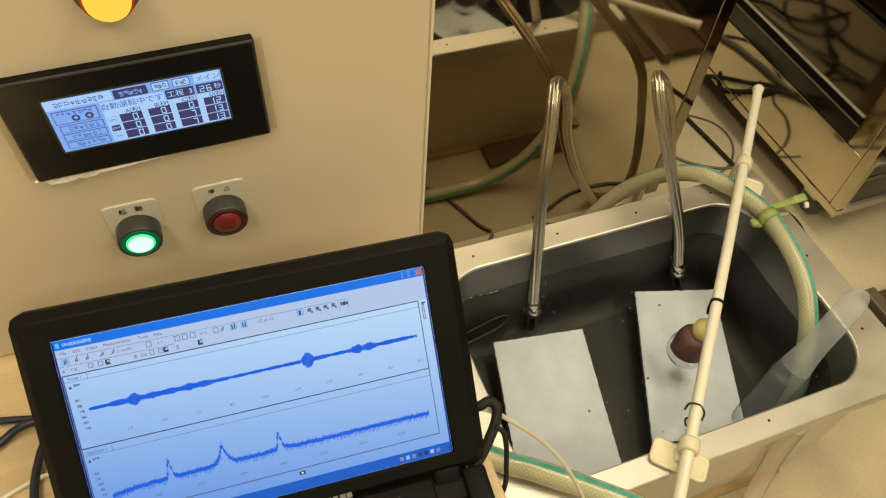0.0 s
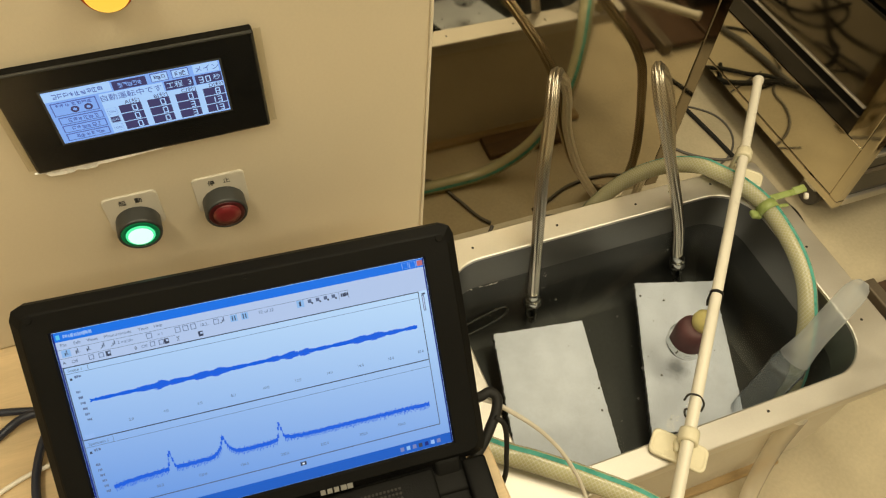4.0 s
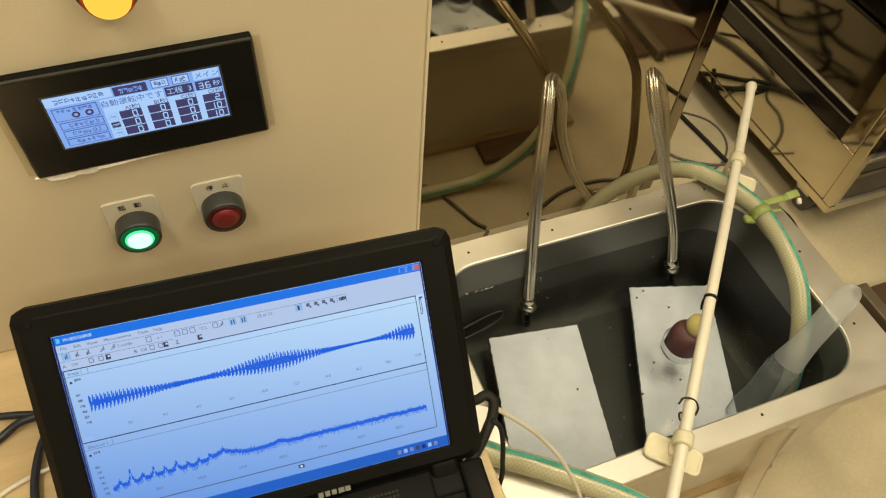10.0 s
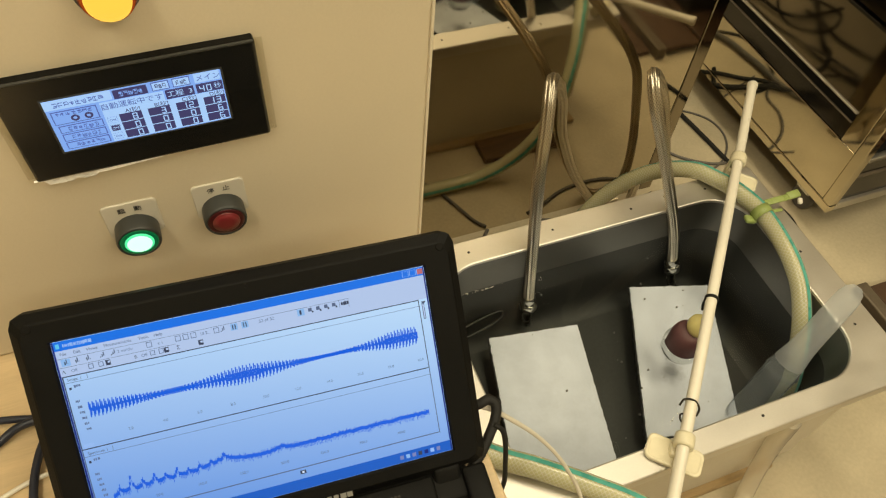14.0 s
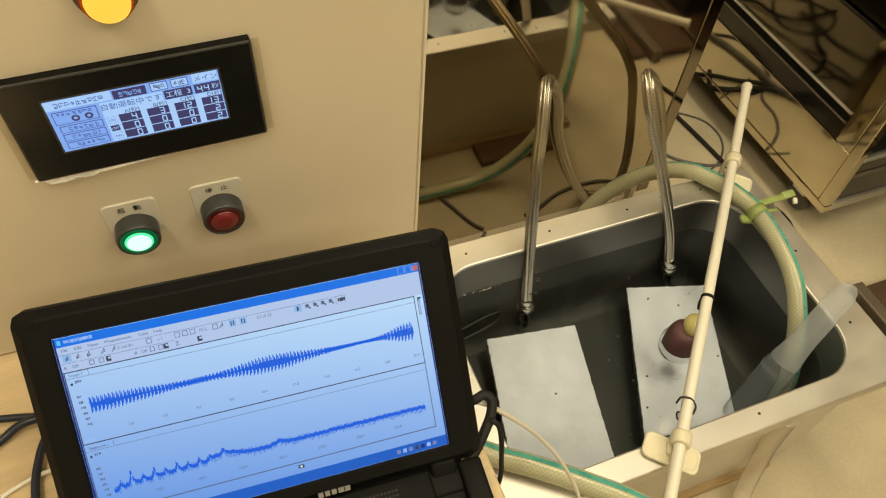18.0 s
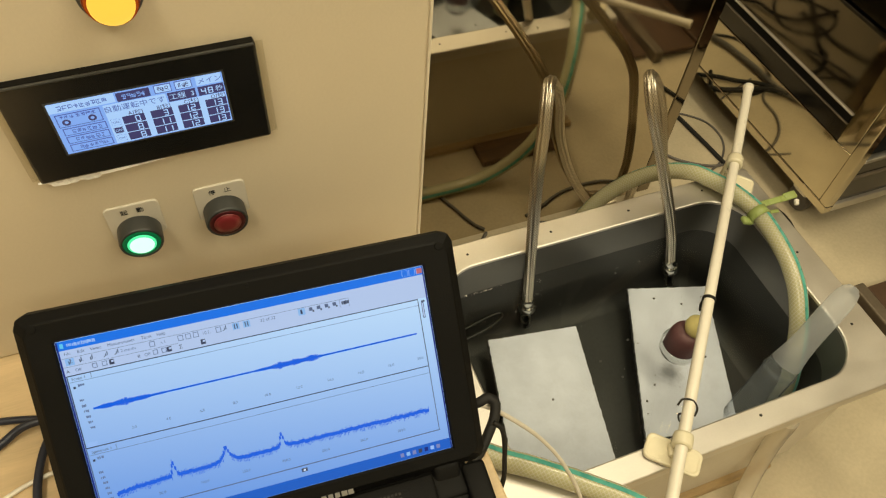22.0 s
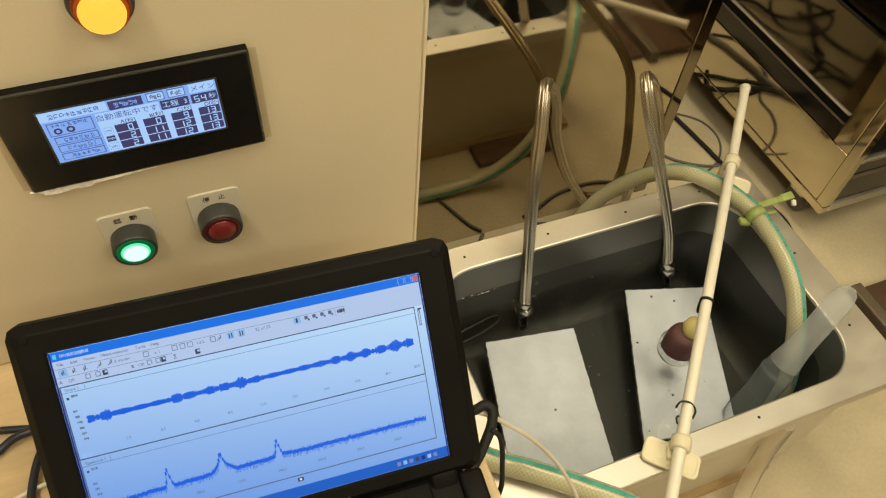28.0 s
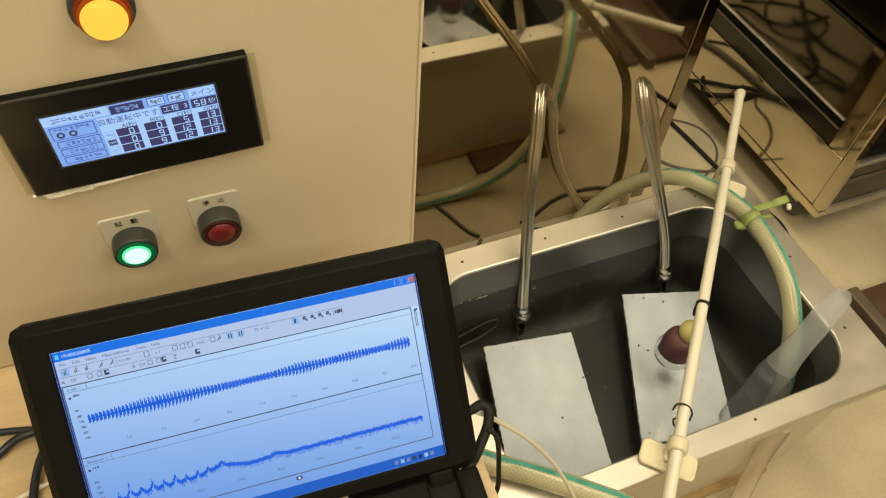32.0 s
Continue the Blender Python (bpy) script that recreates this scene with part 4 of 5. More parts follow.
for x, y in ((0.157, 0.201), (0.286, 0.201), (0.414, 0.201), (0.543, 0.201), (0.15, -0.141), (0.405, -0.139), (0.604, -0.07), (0.610, 0.055), (0.612, 0.140)):
    part("screw_hole", lathe([(0.0019, 0), (0.0019, 0.0006)], Matrix.Translation((x, y, RIM - 0.0002)), 12), "hole", tank)
part("screw_hole", lathe([(0.0026, 0), (0.0026, 0.0012), (0.0015, 0.0018)], Matrix.Translation((0.475, 0.207, RIM)), 12), "steel", tank, "small steel screw head")
wt = part("water", loft([il(-0.0055, WATER)], cap_last=True), "water")
wt.visible_shadow = False
tagged(wt, "still clear water filling the tank below its rim", "water", kind="structure")

# submerged plates with their armoured hoses


def stained(mat, name, at, r, depth):
    """A copy of a surface with a soft shadow painted in as one dark spot at a place of its object."""
    m = mat.copy()
    m.name = name
    n, l = m.node_tree.nodes, m.node_tree.links
    b = n["Principled BSDF"]
    tc, no, ds, mr, mu = n.new("ShaderNodeTexCoord"), n.new("ShaderNodeTexNoise"), n.new("ShaderNodeVectorMath"), n.new("ShaderNodeMapRange"), n.new("ShaderNodeVectorMath")
    no.inputs["Scale"].default_value = 90
    ds.operation, mu.operation = "DISTANCE", "SCALE"
    ds.inputs[1].default_value = at
    ad = n.new("ShaderNodeMath")
    ad.operation, ad.inputs[1].default_value = "MULTIPLY_ADD", r * 0.9
    l.new(tc.outputs["Object"], ds.inputs[0]), l.new(tc.outputs["Object"], no.inputs[0])
    l.new(no.outputs[0], ad.inputs[0]), l.new(ds.outputs["Value"], ad.inputs[2])
    mr.interpolation_type = "SMOOTHSTEP"
    mr.inputs[1].default_value, mr.inputs[2].default_value, mr.inputs[3].default_value, mr.inputs[4].default_value = r * 0.5, r * 1.6, depth, 1.0
    l.new(ad.outputs[0], mr.inputs[0])
    src = b.inputs["Base Color"].links[0].from_socket
    l.new(src, mu.inputs[0]), l.new(mr.outputs[0], mu.inputs["Scale"]), l.new(mu.outputs[0], b.inputs["Base Color"])
    return m



def sunk_plate(corner, lean_l, lean_r, across, wide, deep, label, spot=None):
    d = math.degrees(math.atan2(across[1], across[0]))
    m = Matrix.Translation((corner[0], corner[1], 0)) @ pose(0, 0, 0, 0, 0, d)
    th = thing("transducer_plate", label, "plate", m=Matrix.Translation((corner[0], corner[1], 0.078)) @ pose(0, 0, 0, 0, 0, d), group="plates in the tank")
    bm = bmesh.new()
    rnd = random.Random(int(corner[0] * 1000))
    n = 80
    pts = [(wide * k / n, 0) for k in range(n)] + [(wide + lean_r * k / n, -deep * k / n) for k in range(n)] + [(wide + lean_r - (wide + lean_r - lean_l) * k / n, -deep) for k in range(n)] + [(lean_l - lean_l * k / n, -deep + deep * k / n) for k in range(n)]
    pts = [(a + rnd.uniform(-0.0006, 0.0006) + 0.0003 * math.sin(b * 340 + a * 90), b + rnd.uniform(-0.0006, 0.0006) + 0.0003 * math.sin(a * 310 + b * 70)) for a, b in pts]
    cx, cy = sum(p[0] for p in pts) / len(pts), sum(p[1] for p in pts) / len(pts)
    lo = lambda s, z: [(cx + (a - cx) * s, cy + (b - cy) * s, z) for a, b in pts]
    part("plate_top", loft([lo(0.985, 0.127), lo(0.985, 0.131)], cap_last=True, shade=False), stained(M["plate"], "spot_shaded_plate", m.inverted() @ Vector(spot) - Vector((0, 0, 0.078)), 0.020, 0.42) if spot else "plate", th, "pale white plate face", local=m)
    part("plate_body", loft([lo(0.80, 0.078), lo(0.80, 0.123), lo(1.006, 0.1235), lo(1.006, 0.1285)], cap_first=True, cap_last=True, shade=False), "plate_edge", th, "dark edge of the plate", local=m)
    return th


sunk_plate((0.178, 0.140), -0.020, -0.016, (0.139, -0.021), 0.141, 0.232, "white faced plate lying under the water")
# Dark spot below the probe: its shadow painted into the plate's colour.
sunk_plate((0.428, 0.154), -0.034, -0.026, (0.122, -0.036), 0.131, 0.252, "white faced plate under water with the probe's shadow painted on", (0.412, -0.001, 0.131))


def nut(m, parent):
    part("hex_nut", lathe([(0.0125, 0), (0.0135, 0.002), (0.0135, 0.012), (0.0125, 0.014)], m, 6), "steel", parent, "bright steel hex nut")
    part("collar", lathe([(0.0095, 0.013), (0.0105, 0.016), (0.0105, 0.026), (0.0085, 0.03)], m, 20), "steel", parent)
    part("stub", lathe([(0.008, -0.035), (0.008, 0.001)], m, 16), "steel", parent)


def armoured_hose(points, label):
    th = thing("armoured_hose", label, "hose", points[0], group="braided hoses")
    part("braided_sleeve", sweep(points, 0.0079, 56, 14, flutes=8, turn=7.0), "braid", th, "bright steel sleeve of twisted wire strands")
    d = (Vector(points[1]) - Vector(points[0])).normalized()
    m = Matrix.Translation(Vector(points[0]) - d * 0.006) @ d.to_track_quat("Z", "Y").to_matrix().to_4x4()
    nut(m, th)


armoured_hose([(0.252, 0.164, 0.145), (0.247, 0.176, 0.24), (0.238, 0.195, 0.40), (0.242, 0.212, 0.475), (0.253, 0.238, 0.512), (0.278, 0.272, 0.492), (0.310, 0.308, 0.447), (0.346, 0.352, 0.399), (0.374, 0.387, 0.356), (0.396, 0.404, 0.307), (0.410, 0.4125, 0.255), (0.4236, 0.413, 0.209), (0.4577, 0.413, 0.128), (0.499, 0.410, 0.057), (0.528, 0.407, 0.0165), (0.552, 0.409, 0.0095), (0.580, 0.410, 0.0095)], "steel braided hose looping over the tank rim")
armoured_hose([(0.505, 0.158, 0.145), (0.482, 0.172, 0.24), (0.436, 0.196, 0.37), (0.401, 0.215, 0.462), (0.402, 0.240, 0.492), (0.440, 0.278, 0.456), (0.495, 0.325, 0.396), (0.541, 0.364, 0.342), (0.573, 0.376, 0.288), (0.591, 0.375, 0.241), (0.604, 0.372, 0.2), (0.620, 0.370, 0.143), (0.617, 0.388, 0.100), (0.611, 0.402, 0.064), (0.609, 0.404, 0.030), (0.609, 0.403, 0.002)], "steel braided hose looping over the tank rim")

# reinforced water hoses


def water_hose(points, label, a0):
    th = thing("water_hose", label, "hose", points[0], group="reinforced hoses")
    part("hose_body", sweep(points, 0.0128, 18, 12), "hose", th, "yellowish woven clear hose")
    part("stripe", sweep(points, 0.0131, 5, 12, a0, a0 + 28), "green", th, "teal stripe along the hose")


water_hose([(0.03, 0.304, 0.0132), (0.18, 0.308, 0.0132), (0.276, 0.310, 0.0134), (0.335, 0.312, 0.020), (0.379, 0.315, 0.040), (0.416, 0.320, 0.073), (0.443, 0.324, 0.115), (0.471, 0.319, 0.162), (0.498, 0.299, 0.212), (0.521, 0.268, 0.255), (0.541, 0.232, 0.284), (0.5556, 0.2071, 0.289), (0.5714, 0.1739, 0.292), (0.5837, 0.1244, 0.292), (0.579, 0.058, 0.289), (0.573, 0.010, 0.274), (0.562, -0.028, 0.250), (0.559, -0.049, 0.220), (0.558, -0.069, 0.178), (0.556, -0.081, 0.146), (0.553, -0.088, 0.100), (0.550, -0.090, 0.092)], "yellowish reinforced hose with a teal stripe over the rim", 186)
water_hose([(-0.12, 0.06, 0.40), (-0.02, -0.02, 0.33), (0.069, -0.080, 0.292), (0.111, -0.110, 0.290), (0.160, -0.149, 0.289), (0.207, -0.192, 0.286), (0.27, -0.26, 0.25), (0.36, -0.36, 0.10), (0.46, -0.45, 0.014)], "yellowish reinforced hose with a teal stripe beside the tank", 236)

clamp = thing("hose_clamp", "lime green plastic hose clamp with a lever", "clamp", (0.583, 0.13, 0.28))
cd = (Vector((0.580, 0.090, 0.291)) - Vector((0.576, 0.150, 0.296))).normalized()
cm = Matrix.Translation((0.581, 0.122, 0.294)) @ cd.to_track_quat("Z", "Y").to_matrix().to_4x4()
part("band", lathe([(0.0133, -0.007), (0.0150, -0.007), (0.0150, 0.007), (0.0133, 0.007)], cm, 24, cap=False), "lime", clamp)
part("lever", smooth(box(-0.024, 0.026, -0.0050, 0.0050, -0.0016, 0.0016, 0.0014, 2)), "lime", clamp, "thin lime green lever", local=pose(0.616, 0.135, 0.296, 10, -4, -3))
part("lever_tip", smooth(box(-0.010, 0.010, -0.0062, 0.0062, -0.0024, 0.0024, 0.0022, 2)), "lime", clamp, local=pose(0.644, 0.1345, 0.299, 10, -8, -3))
part("lever_arm", smooth(box(-0.018, 0.006, -0.0028, 0.0028, -0.0014, 0.0014, 0.0012, 2)), "lime", clamp, local=pose(0.612, 0.121, 0.290, 0, 0, -8))
part("lever_end", smooth(box(-0.0035, 0.0035, -0.0055, 0.0045, -0.003, 0.003, 0.0022, 2)), "cable_white", clamp, "small white end of the lever", local=pose(0.6585, 0.1285, 0.2865, 20, 0, -25))
part("jaw", smooth(box(-0.009, 0.009, -0.0065, 0.0065, -0.0040, 0.0040, 0.003, 2)), "lime", clamp, local=pose(0.563, 0.121, 0.287, 0, 20, -10))

# drain hose under the rim
dr = thing("drain_hose", "clear flexible drain hose hanging beside the tank", "hose", (0.47, -0.15, 0))
part("hose_body", sweep([(0.453, -0.1505, 0.2495), (0.467, -0.151, 0.17), (0.479, -0.153, 0.11), (0.480, -0.162, 0.055), (0.462, -0.182, 0.020), (0.39, -0.243, 0.0125), (0.25, -0.345, 0.0125)], 0.0120, 18, 10), "pvc", dr)

# frosted tube leaning in the corner of the tank
TB0, TB1 = Vector((0.477, -0.0905, 0.145)), Vector((0.571, -0.0535, 0.341))
tb = thing("frosted_tube", "frosted translucent plastic tube leaning over the rim", "tube", TB0)
ax = TB1 - TB0
tm = Matrix.Translation(TB0) @ ax.normalized().to_track_quat("Z", "Y").to_matrix().to_4x4()
h = ax.length
part("tube_skirt", lathe([(0.0212, -0.020), (0.0218, 0.0), (0.0222, h * 0.36), (0.0205, h * 0.42)], tm, 36, cap=False), "tube_low", tb, "clear wide foot of the tube")
part("tube_wall", lathe([(0.0205, h * 0.42), (0.0172, h * 0.53), (0.0160, h * 0.62), (0.0157, h * 0.92), (0.0148, h * 0.97), (0.0118, h * 1.015), (0.0070, h * 1.04), (0.0008, h * 1.048)], tm, 36, cap=False), "tube", tb)
# Ring added to mark the waterline round the tube.
part("tube_waterline", lathe([(0.0230, h * 0.335), (0.0240, h * 0.35), (0.0230, h * 0.365)], tm, 36, cap=False), "tube_low", tb, "ring round the tube where it meets the water")

# ivory rod across the tank with two clips
RA, RB = Vector((0.190, -0.247, 0.289)), Vector((0.7021, 0.3376, 0.326))
rod = thing("support_rod", "ivory plastic rod laid across the tank", "rod", RA)
rd = (RB - RA).normalized()
rm = Matrix.Translation(RA) @ rd.to_track_quat("Z", "Y").to_matrix().to_4x4()
rl = (RB - RA).length
part("rod_body", lathe([(0.0068, 0), (0.0072, 0.001), (0.0072, rl - 0.006)], rm, 20), "rod", rod)
part("end_cap", lathe([(0.0080, rl - 0.008), (0.0084, rl - 0.006), (0.0084, rl), (0.0070, rl + 0.001)], rm, 20), "rod", rod)


def rod_at(y):
    k = (y - RA.y) / (RB.y - RA.y)
    return RA + (RB - RA) * k


CLIP_TURN = -45


def rod_clip(y, label, raised):
    p = rod_at(y)
    th = thing("rod_clip", label, "clip", (p.x, p.y, RIM), group="rod clips")
    m = Matrix.Translation(p) @ rd.to_track_quat("Z", "Y").to_matrix().to_4x4()
    part("ring", lathe([(0.0074, -0.008), (0.0112, -0.008), (0.0118, -0.005), (0.0118, 0.005), (0.0112, 0.008), (0.0074, 0.008)], m, 24, cap=False), "cream_plastic", th)
    plate = lambda g, z, w, d: [(a, b, z) for a, b in ring_outline(-w + g, w - g, -d + g, d - g, 0.0080 - g * 0.6, 6)]
    wing = lambda w, d: loft([plate(0.001, -0.0024, w, d), plate(0.0, -0.0016, w, d), plate(0.0, 0.0018, w, d), plate(0.0012, 0.0028, w, d), plate(0.0030, 0.0028, w, d), plate(0.0044, 0.0014, w, d)], cap_first=True, cap_last=True)
    if raised:
        f = pose(p.x, p.y, RIM, 0, 0, -41)
        part("wing_plate", wing(0.021, 0.0155), "cream_plastic", th, "rounded plate of the clip with a raised edge", local=pose(p.x + 0.016, p.y - 0.014, RIM + 0.0045, 0, 0, CLIP_TURN))
        for x in (-0.0105, 0.0065):
            part("leg", smooth(box(x, x + 0.004, -0.007, 0.007, 0.0005, p.z - RIM - 0.004, 0.0015, 2)), "cream_plastic", th, local=f)
    else:
        part("wing_plate", wing(0.033, 0.0165), "cream_plastic", th, "rounded plate of the clip with a raised edge", local=pose(p.x - 0.0113, p.y - 0.0063, RIM + 0.0045, 0, 0, CLIP_TURN))
        f = pose(p.x - 0.008, p.y - 0.004, RIM, 0, 0, -30)
    part("wedge", smooth(box(-0.008, 0.008, -0.008, 0.008, 0.002, 0.012, 0.002, 2)), "cream_plastic", th, local=f)


rod_clip(-0.1403, "ivory plastic clip holding the rod on the front rim", False)
rod_clip(0.2067, "ivory plastic clip holding the rod on the back rim", True)

tie = thing("cable_tie", "black cable tie round the ivory rod", "cable tie", rod_at(0.0126))
part("band", lathe([(0.0074, -0.002), (0.0088, -0.002), (0.0088, 0.002), (0.0074, 0.002)], Matrix.Translation(rod_at(0.0126)) @ rd.to_track_quat("Z", "Y").to_matrix().to_4x4(), 20, cap=False), "cable", tie)
p = rod_at(0.0126)
part("tail", sweep([p + Vector((-0.007, 0.003, 0.002)), p + Vector((-0.011, -0.001, -0.006)), p + Vector((-0.012, -0.005, -0.013))], 0.0018, 6, 6), "cable", tie)
hk = thing("wire_hook", "dark wire hook bent round the rod", "hook", rod_at(-0.102))
p = rod_at(-0.108)
part("wire_loop", sweep([p + 0.72 * Vector(q) for q in ((-0.016, 0.010, 0.002), (-0.006, 0.014, 0.010), (0.008, 0.006, 0.010), (0.012, -0.006, 0.002), (0.004, -0.014, -0.006))], 0.0013, 6, 6), "wire", hk)
part("wire_loop", sweep([p + 0.72 * Vector(q) for q in ((-0.012, -0.004, -0.004), (-0.022, -0.004, 0.0), (-0.026, -0.014, -0.002), (-0.016, -0.024, -0.006), (-0.006, -0.022, -0.008))], 0.0013, 6, 6), "wire", hk)

# probe hanging in the water
pr = thing("probe", "wine red rubber probe with a yellow knob standing in water", "probe", (0.403, 0.004, 0.203))
part("probe_body", lathe([(0.0215, -0.010), (0.0225, 0.0), (0.0228, 0.020), (0.0222, 0.032), (0.0200, 0.040), (0.0160, 0.0455), (0.0090, 0.048), (0.001, 0.0485)], Matrix.Translation((0.403, 0.004, 0.203)), 36), "wine", pr)
part("knob_seat", lathe([(0.0135, 0.0), (0.0150, 0.003), (0.0145, 0.006), (0.0120, 0.008)], Matrix.Translation((0.411, 0.002, 0.243)), 28), "wine", pr)
part("knob", lathe([(0.010, 0.0), (0.0150, 0.005), (0.0162, 0.012), (0.0148, 0.019), (0.0108, 0.0245), (0.005, 0.0275), (0.0008, 0.0282)], Matrix.Translation((0.411, 0.002, 0.246)), 28), "yellow", pr, "glossy yellow knob")
part("glass_sleeve", lathe([(0.0262, -0.004), (0.0268, 0.011), (0.0255, 0.012), (0.0250, -0.004)], Matrix.Translation((0.403, 0.004, 0.203)), 36, cap=False), "glass", pr, "clear sleeve at the waterline")

# ---- polished steel sheet behind the tank ----
ms = thing("polished_sheet", "tall polished stainless steel sheet standing on the floor", "steel sheet", (0.33, 0.43, 0))
part("sheet", box(-0.25, 0.642, 0.4234, 0.4300, 0.0, 0.68), "mirror", ms)
part("edge_fold", box(0.643, 0.669, 0.4215, 0.448, 0.0, 0.68, 0.002, 2), "mirror_c", ms, "folded dull edge of the sheet")
part("back_frame", box(-0.25, 0.650, 0.4305, 0.46, 0.02, 0.68, 0.002, 1), "black", ms, "dark backing behind the sheet")

# ---- stainless cabinet on the floor ----
st = thing("steel_cabinet", "polished stainless steel cabinet with louvred front", "cabinet", (1.3, 0.8, 0))
# Carried up to 1.70, out of view, to block brightness mirrored in the water.
CX, CY, CX1, CY1, CB = 0.901, 0.2145, 1.70, 1.70, 0.070
# Solid black core: the shade of the inside is put into its colour.
part("core", box(CX + 0.006, CX1, CY + 0.03, CY1, CB + 0.01, 1.70), "black", st, "black core standing for the unlit inside of the cabinet")
part("bottom_rail", box(CX, CX + 0.02, CY, CY1, CB, CB + 0.0180, 0.0015, 1), "mirror_b", st)
part("front_stile", box(CX, CX + 0.02, CY, CY + 0.0200, CB + 0.0183, 1.70, 0.0015, 1), "mirror_b", st)
part("lower_panel", box(CX + 0.0012, CX + 0.005, CY + 0.0210, CY1, CB + 0.0190, 0.206, 0.001, 1), "mirror_b", st, "polished lower side panel")
part("inner_stile", box(CX + 0.0008, CX + 0.02, CY + 0.0210, CY + 0.058, 0.2070, 0.70, 0.001, 1), "mirror_b", st, "polished inner stile")
# Darker strips below the rail, either side of a narrow lip.
part("dark_strip", box(CX + 0.003, CX + 0.02, CY + 0.0600, CY1, 0.207, 0.243, 0.001, 1), "mirror_d", st, "dark strip below the bright rail")
part("strip_lip", box(CX + 0.0006, CX + 0.02, CY + 0.0600, CY1, 0.2435, 0.2455, 0.0005, 1), "angle", st, "narrow dull lip")
part("dark_strip", box(CX + 0.003, CX + 0.02, CY + 0.0600, CY1, 0.246, 0.262, 0.001, 1), "black", st, "dark strip below the bright rail")
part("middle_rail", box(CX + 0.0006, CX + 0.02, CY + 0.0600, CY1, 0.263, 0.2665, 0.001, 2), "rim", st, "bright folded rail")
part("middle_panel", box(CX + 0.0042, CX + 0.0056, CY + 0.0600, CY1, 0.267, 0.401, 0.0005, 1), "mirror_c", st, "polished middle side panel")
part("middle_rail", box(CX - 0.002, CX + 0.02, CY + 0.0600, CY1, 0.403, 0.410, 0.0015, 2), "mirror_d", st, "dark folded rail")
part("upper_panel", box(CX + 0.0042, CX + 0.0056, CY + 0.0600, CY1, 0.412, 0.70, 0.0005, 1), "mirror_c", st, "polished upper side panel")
# Added unseen panel, black to keep bright reflections off the water.
part("blocking_panel", box(CX + 0.0042, CX + 0.0056, CY + 0.0210, CY1, 0.702, 1.70, 0.0005, 1), "black", st, "black panel added out of view to block reflections")
part("front_rail", box(CX + 0.0205, CX1, CY, CY + 0.02, CB, CB + 0.020, 0.0015, 1), "rim", st)
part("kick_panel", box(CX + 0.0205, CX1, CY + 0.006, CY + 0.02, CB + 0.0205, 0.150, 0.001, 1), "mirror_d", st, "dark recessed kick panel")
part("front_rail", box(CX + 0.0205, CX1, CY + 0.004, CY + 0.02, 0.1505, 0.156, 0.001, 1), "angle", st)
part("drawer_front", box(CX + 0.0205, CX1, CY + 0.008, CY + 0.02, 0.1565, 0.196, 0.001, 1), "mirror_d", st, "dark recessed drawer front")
part("front_rail", box(CX + 0.0205, CX1, CY, CY + 0.02, 0.1965, 0.206, 0.0015, 1), "rim", st)
for k in range(6):
    part("louvre", box(CX + 0.0205, CX1, -0.0085, 0.0085, -0.0012, 0.0012), "black", st, local=pose(0, CY + 0.012, 0.221 + k * 0.030, 35))
part("front_rail", box(CX + 0.0205, CX1, CY, CY + 0.02, 0.400, 0.407, 0.0015, 1), "rim", st)
part("front_panel", box(CX + 0.0205, CX1, CY + 0.004, CY + 0.02, 0.409, 1.70, 0.001, 1), "tank_out", st)
for x, y in ((CX + 0.034, CY + 0.075), (CX + 0.034, CY1 - 0.06), (CX1 - 0.034, CY + 0.075), (CX1 - 0.034, CY1 - 0.06)):
    cs = part("caster", box(x - 0.018, x + 0.018, y - 0.018, y + 0.018, CB - 0.022, CB + 0.0095, 0.002, 1), "steel", st, "small steel caster under the cabinet")
    # Wheel coloured darker to carry the shadow under the cabinet.
    part("wheel", lathe([(0.0235, -0.008), (0.0250, -0.006), (0.0250, 0.006), (0.0235, 0.008)], Matrix.Translation((x, y, 0.0250)) @ pose(0, 0, 0, 0, 90), 24), "cable_grey", cs, "plastic wheel, greyed for the shadow under the cabinet")

# Unseen block, added so the cabinet's upper panels mirror something dark.
mh = thing("hidden_dark_block", "unseen dark block added behind the steel sheet", "machine", (-0.1, 0.75, 0))
part("hidden_block_body", box(-0.60, 0.27, 0.50, 0.98, 0.012, 0.48, 0.006, 2), "rubber", mh)
for x in (-0.55, 0.22):
    for y in (0.55, 0.93):
        part("foot", lathe([(0.02, 0), (0.02, 0.012)], Matrix.Translation((x, y, 0)), 16), "cable", mh)

# brown pallet on the floor
an = thing("brown_pallet", "low brown pallet edged with a grey steel angle", "pallet", (1.1, -0.2, 0))
part("plank", box(0.838, 0.884, -0.60, 0.056, 0.0, 0.012, 0.0015, 1), "rust", an)
part("side_bar", box(0.888, 0.912, -0.60, 0.078, 0.0, 0.030, 0.003, 2), "angle", an, "dull grey brown steel angle")
for k in range(5):
    part("plank", box(0.920 + k * 0.10, 1.010 + k * 0.10, -0.60, 0.070, 0.010, 0.022, 0.002, 1), "rust", an)
for y in (-0.55, -0.20, 0.03):
    part("runner", box(0.916, 1.43, y - 0.02, y + 0.02, 0.0, 0.0095, 0.001, 1), "lath", an)
# Unseen dark block, added to blacken the upper right of the sheet's reflection.
cr = thing("added_dark_block", "unseen dark block added on the pallet for the sheet's reflection", "crate", (1.2, -0.3, 0.022))
part("added_block_body", box(1.035, 1.40, -0.58, -0.035, 0.0225, 0.30, 0.004, 2), "rubber", cr)
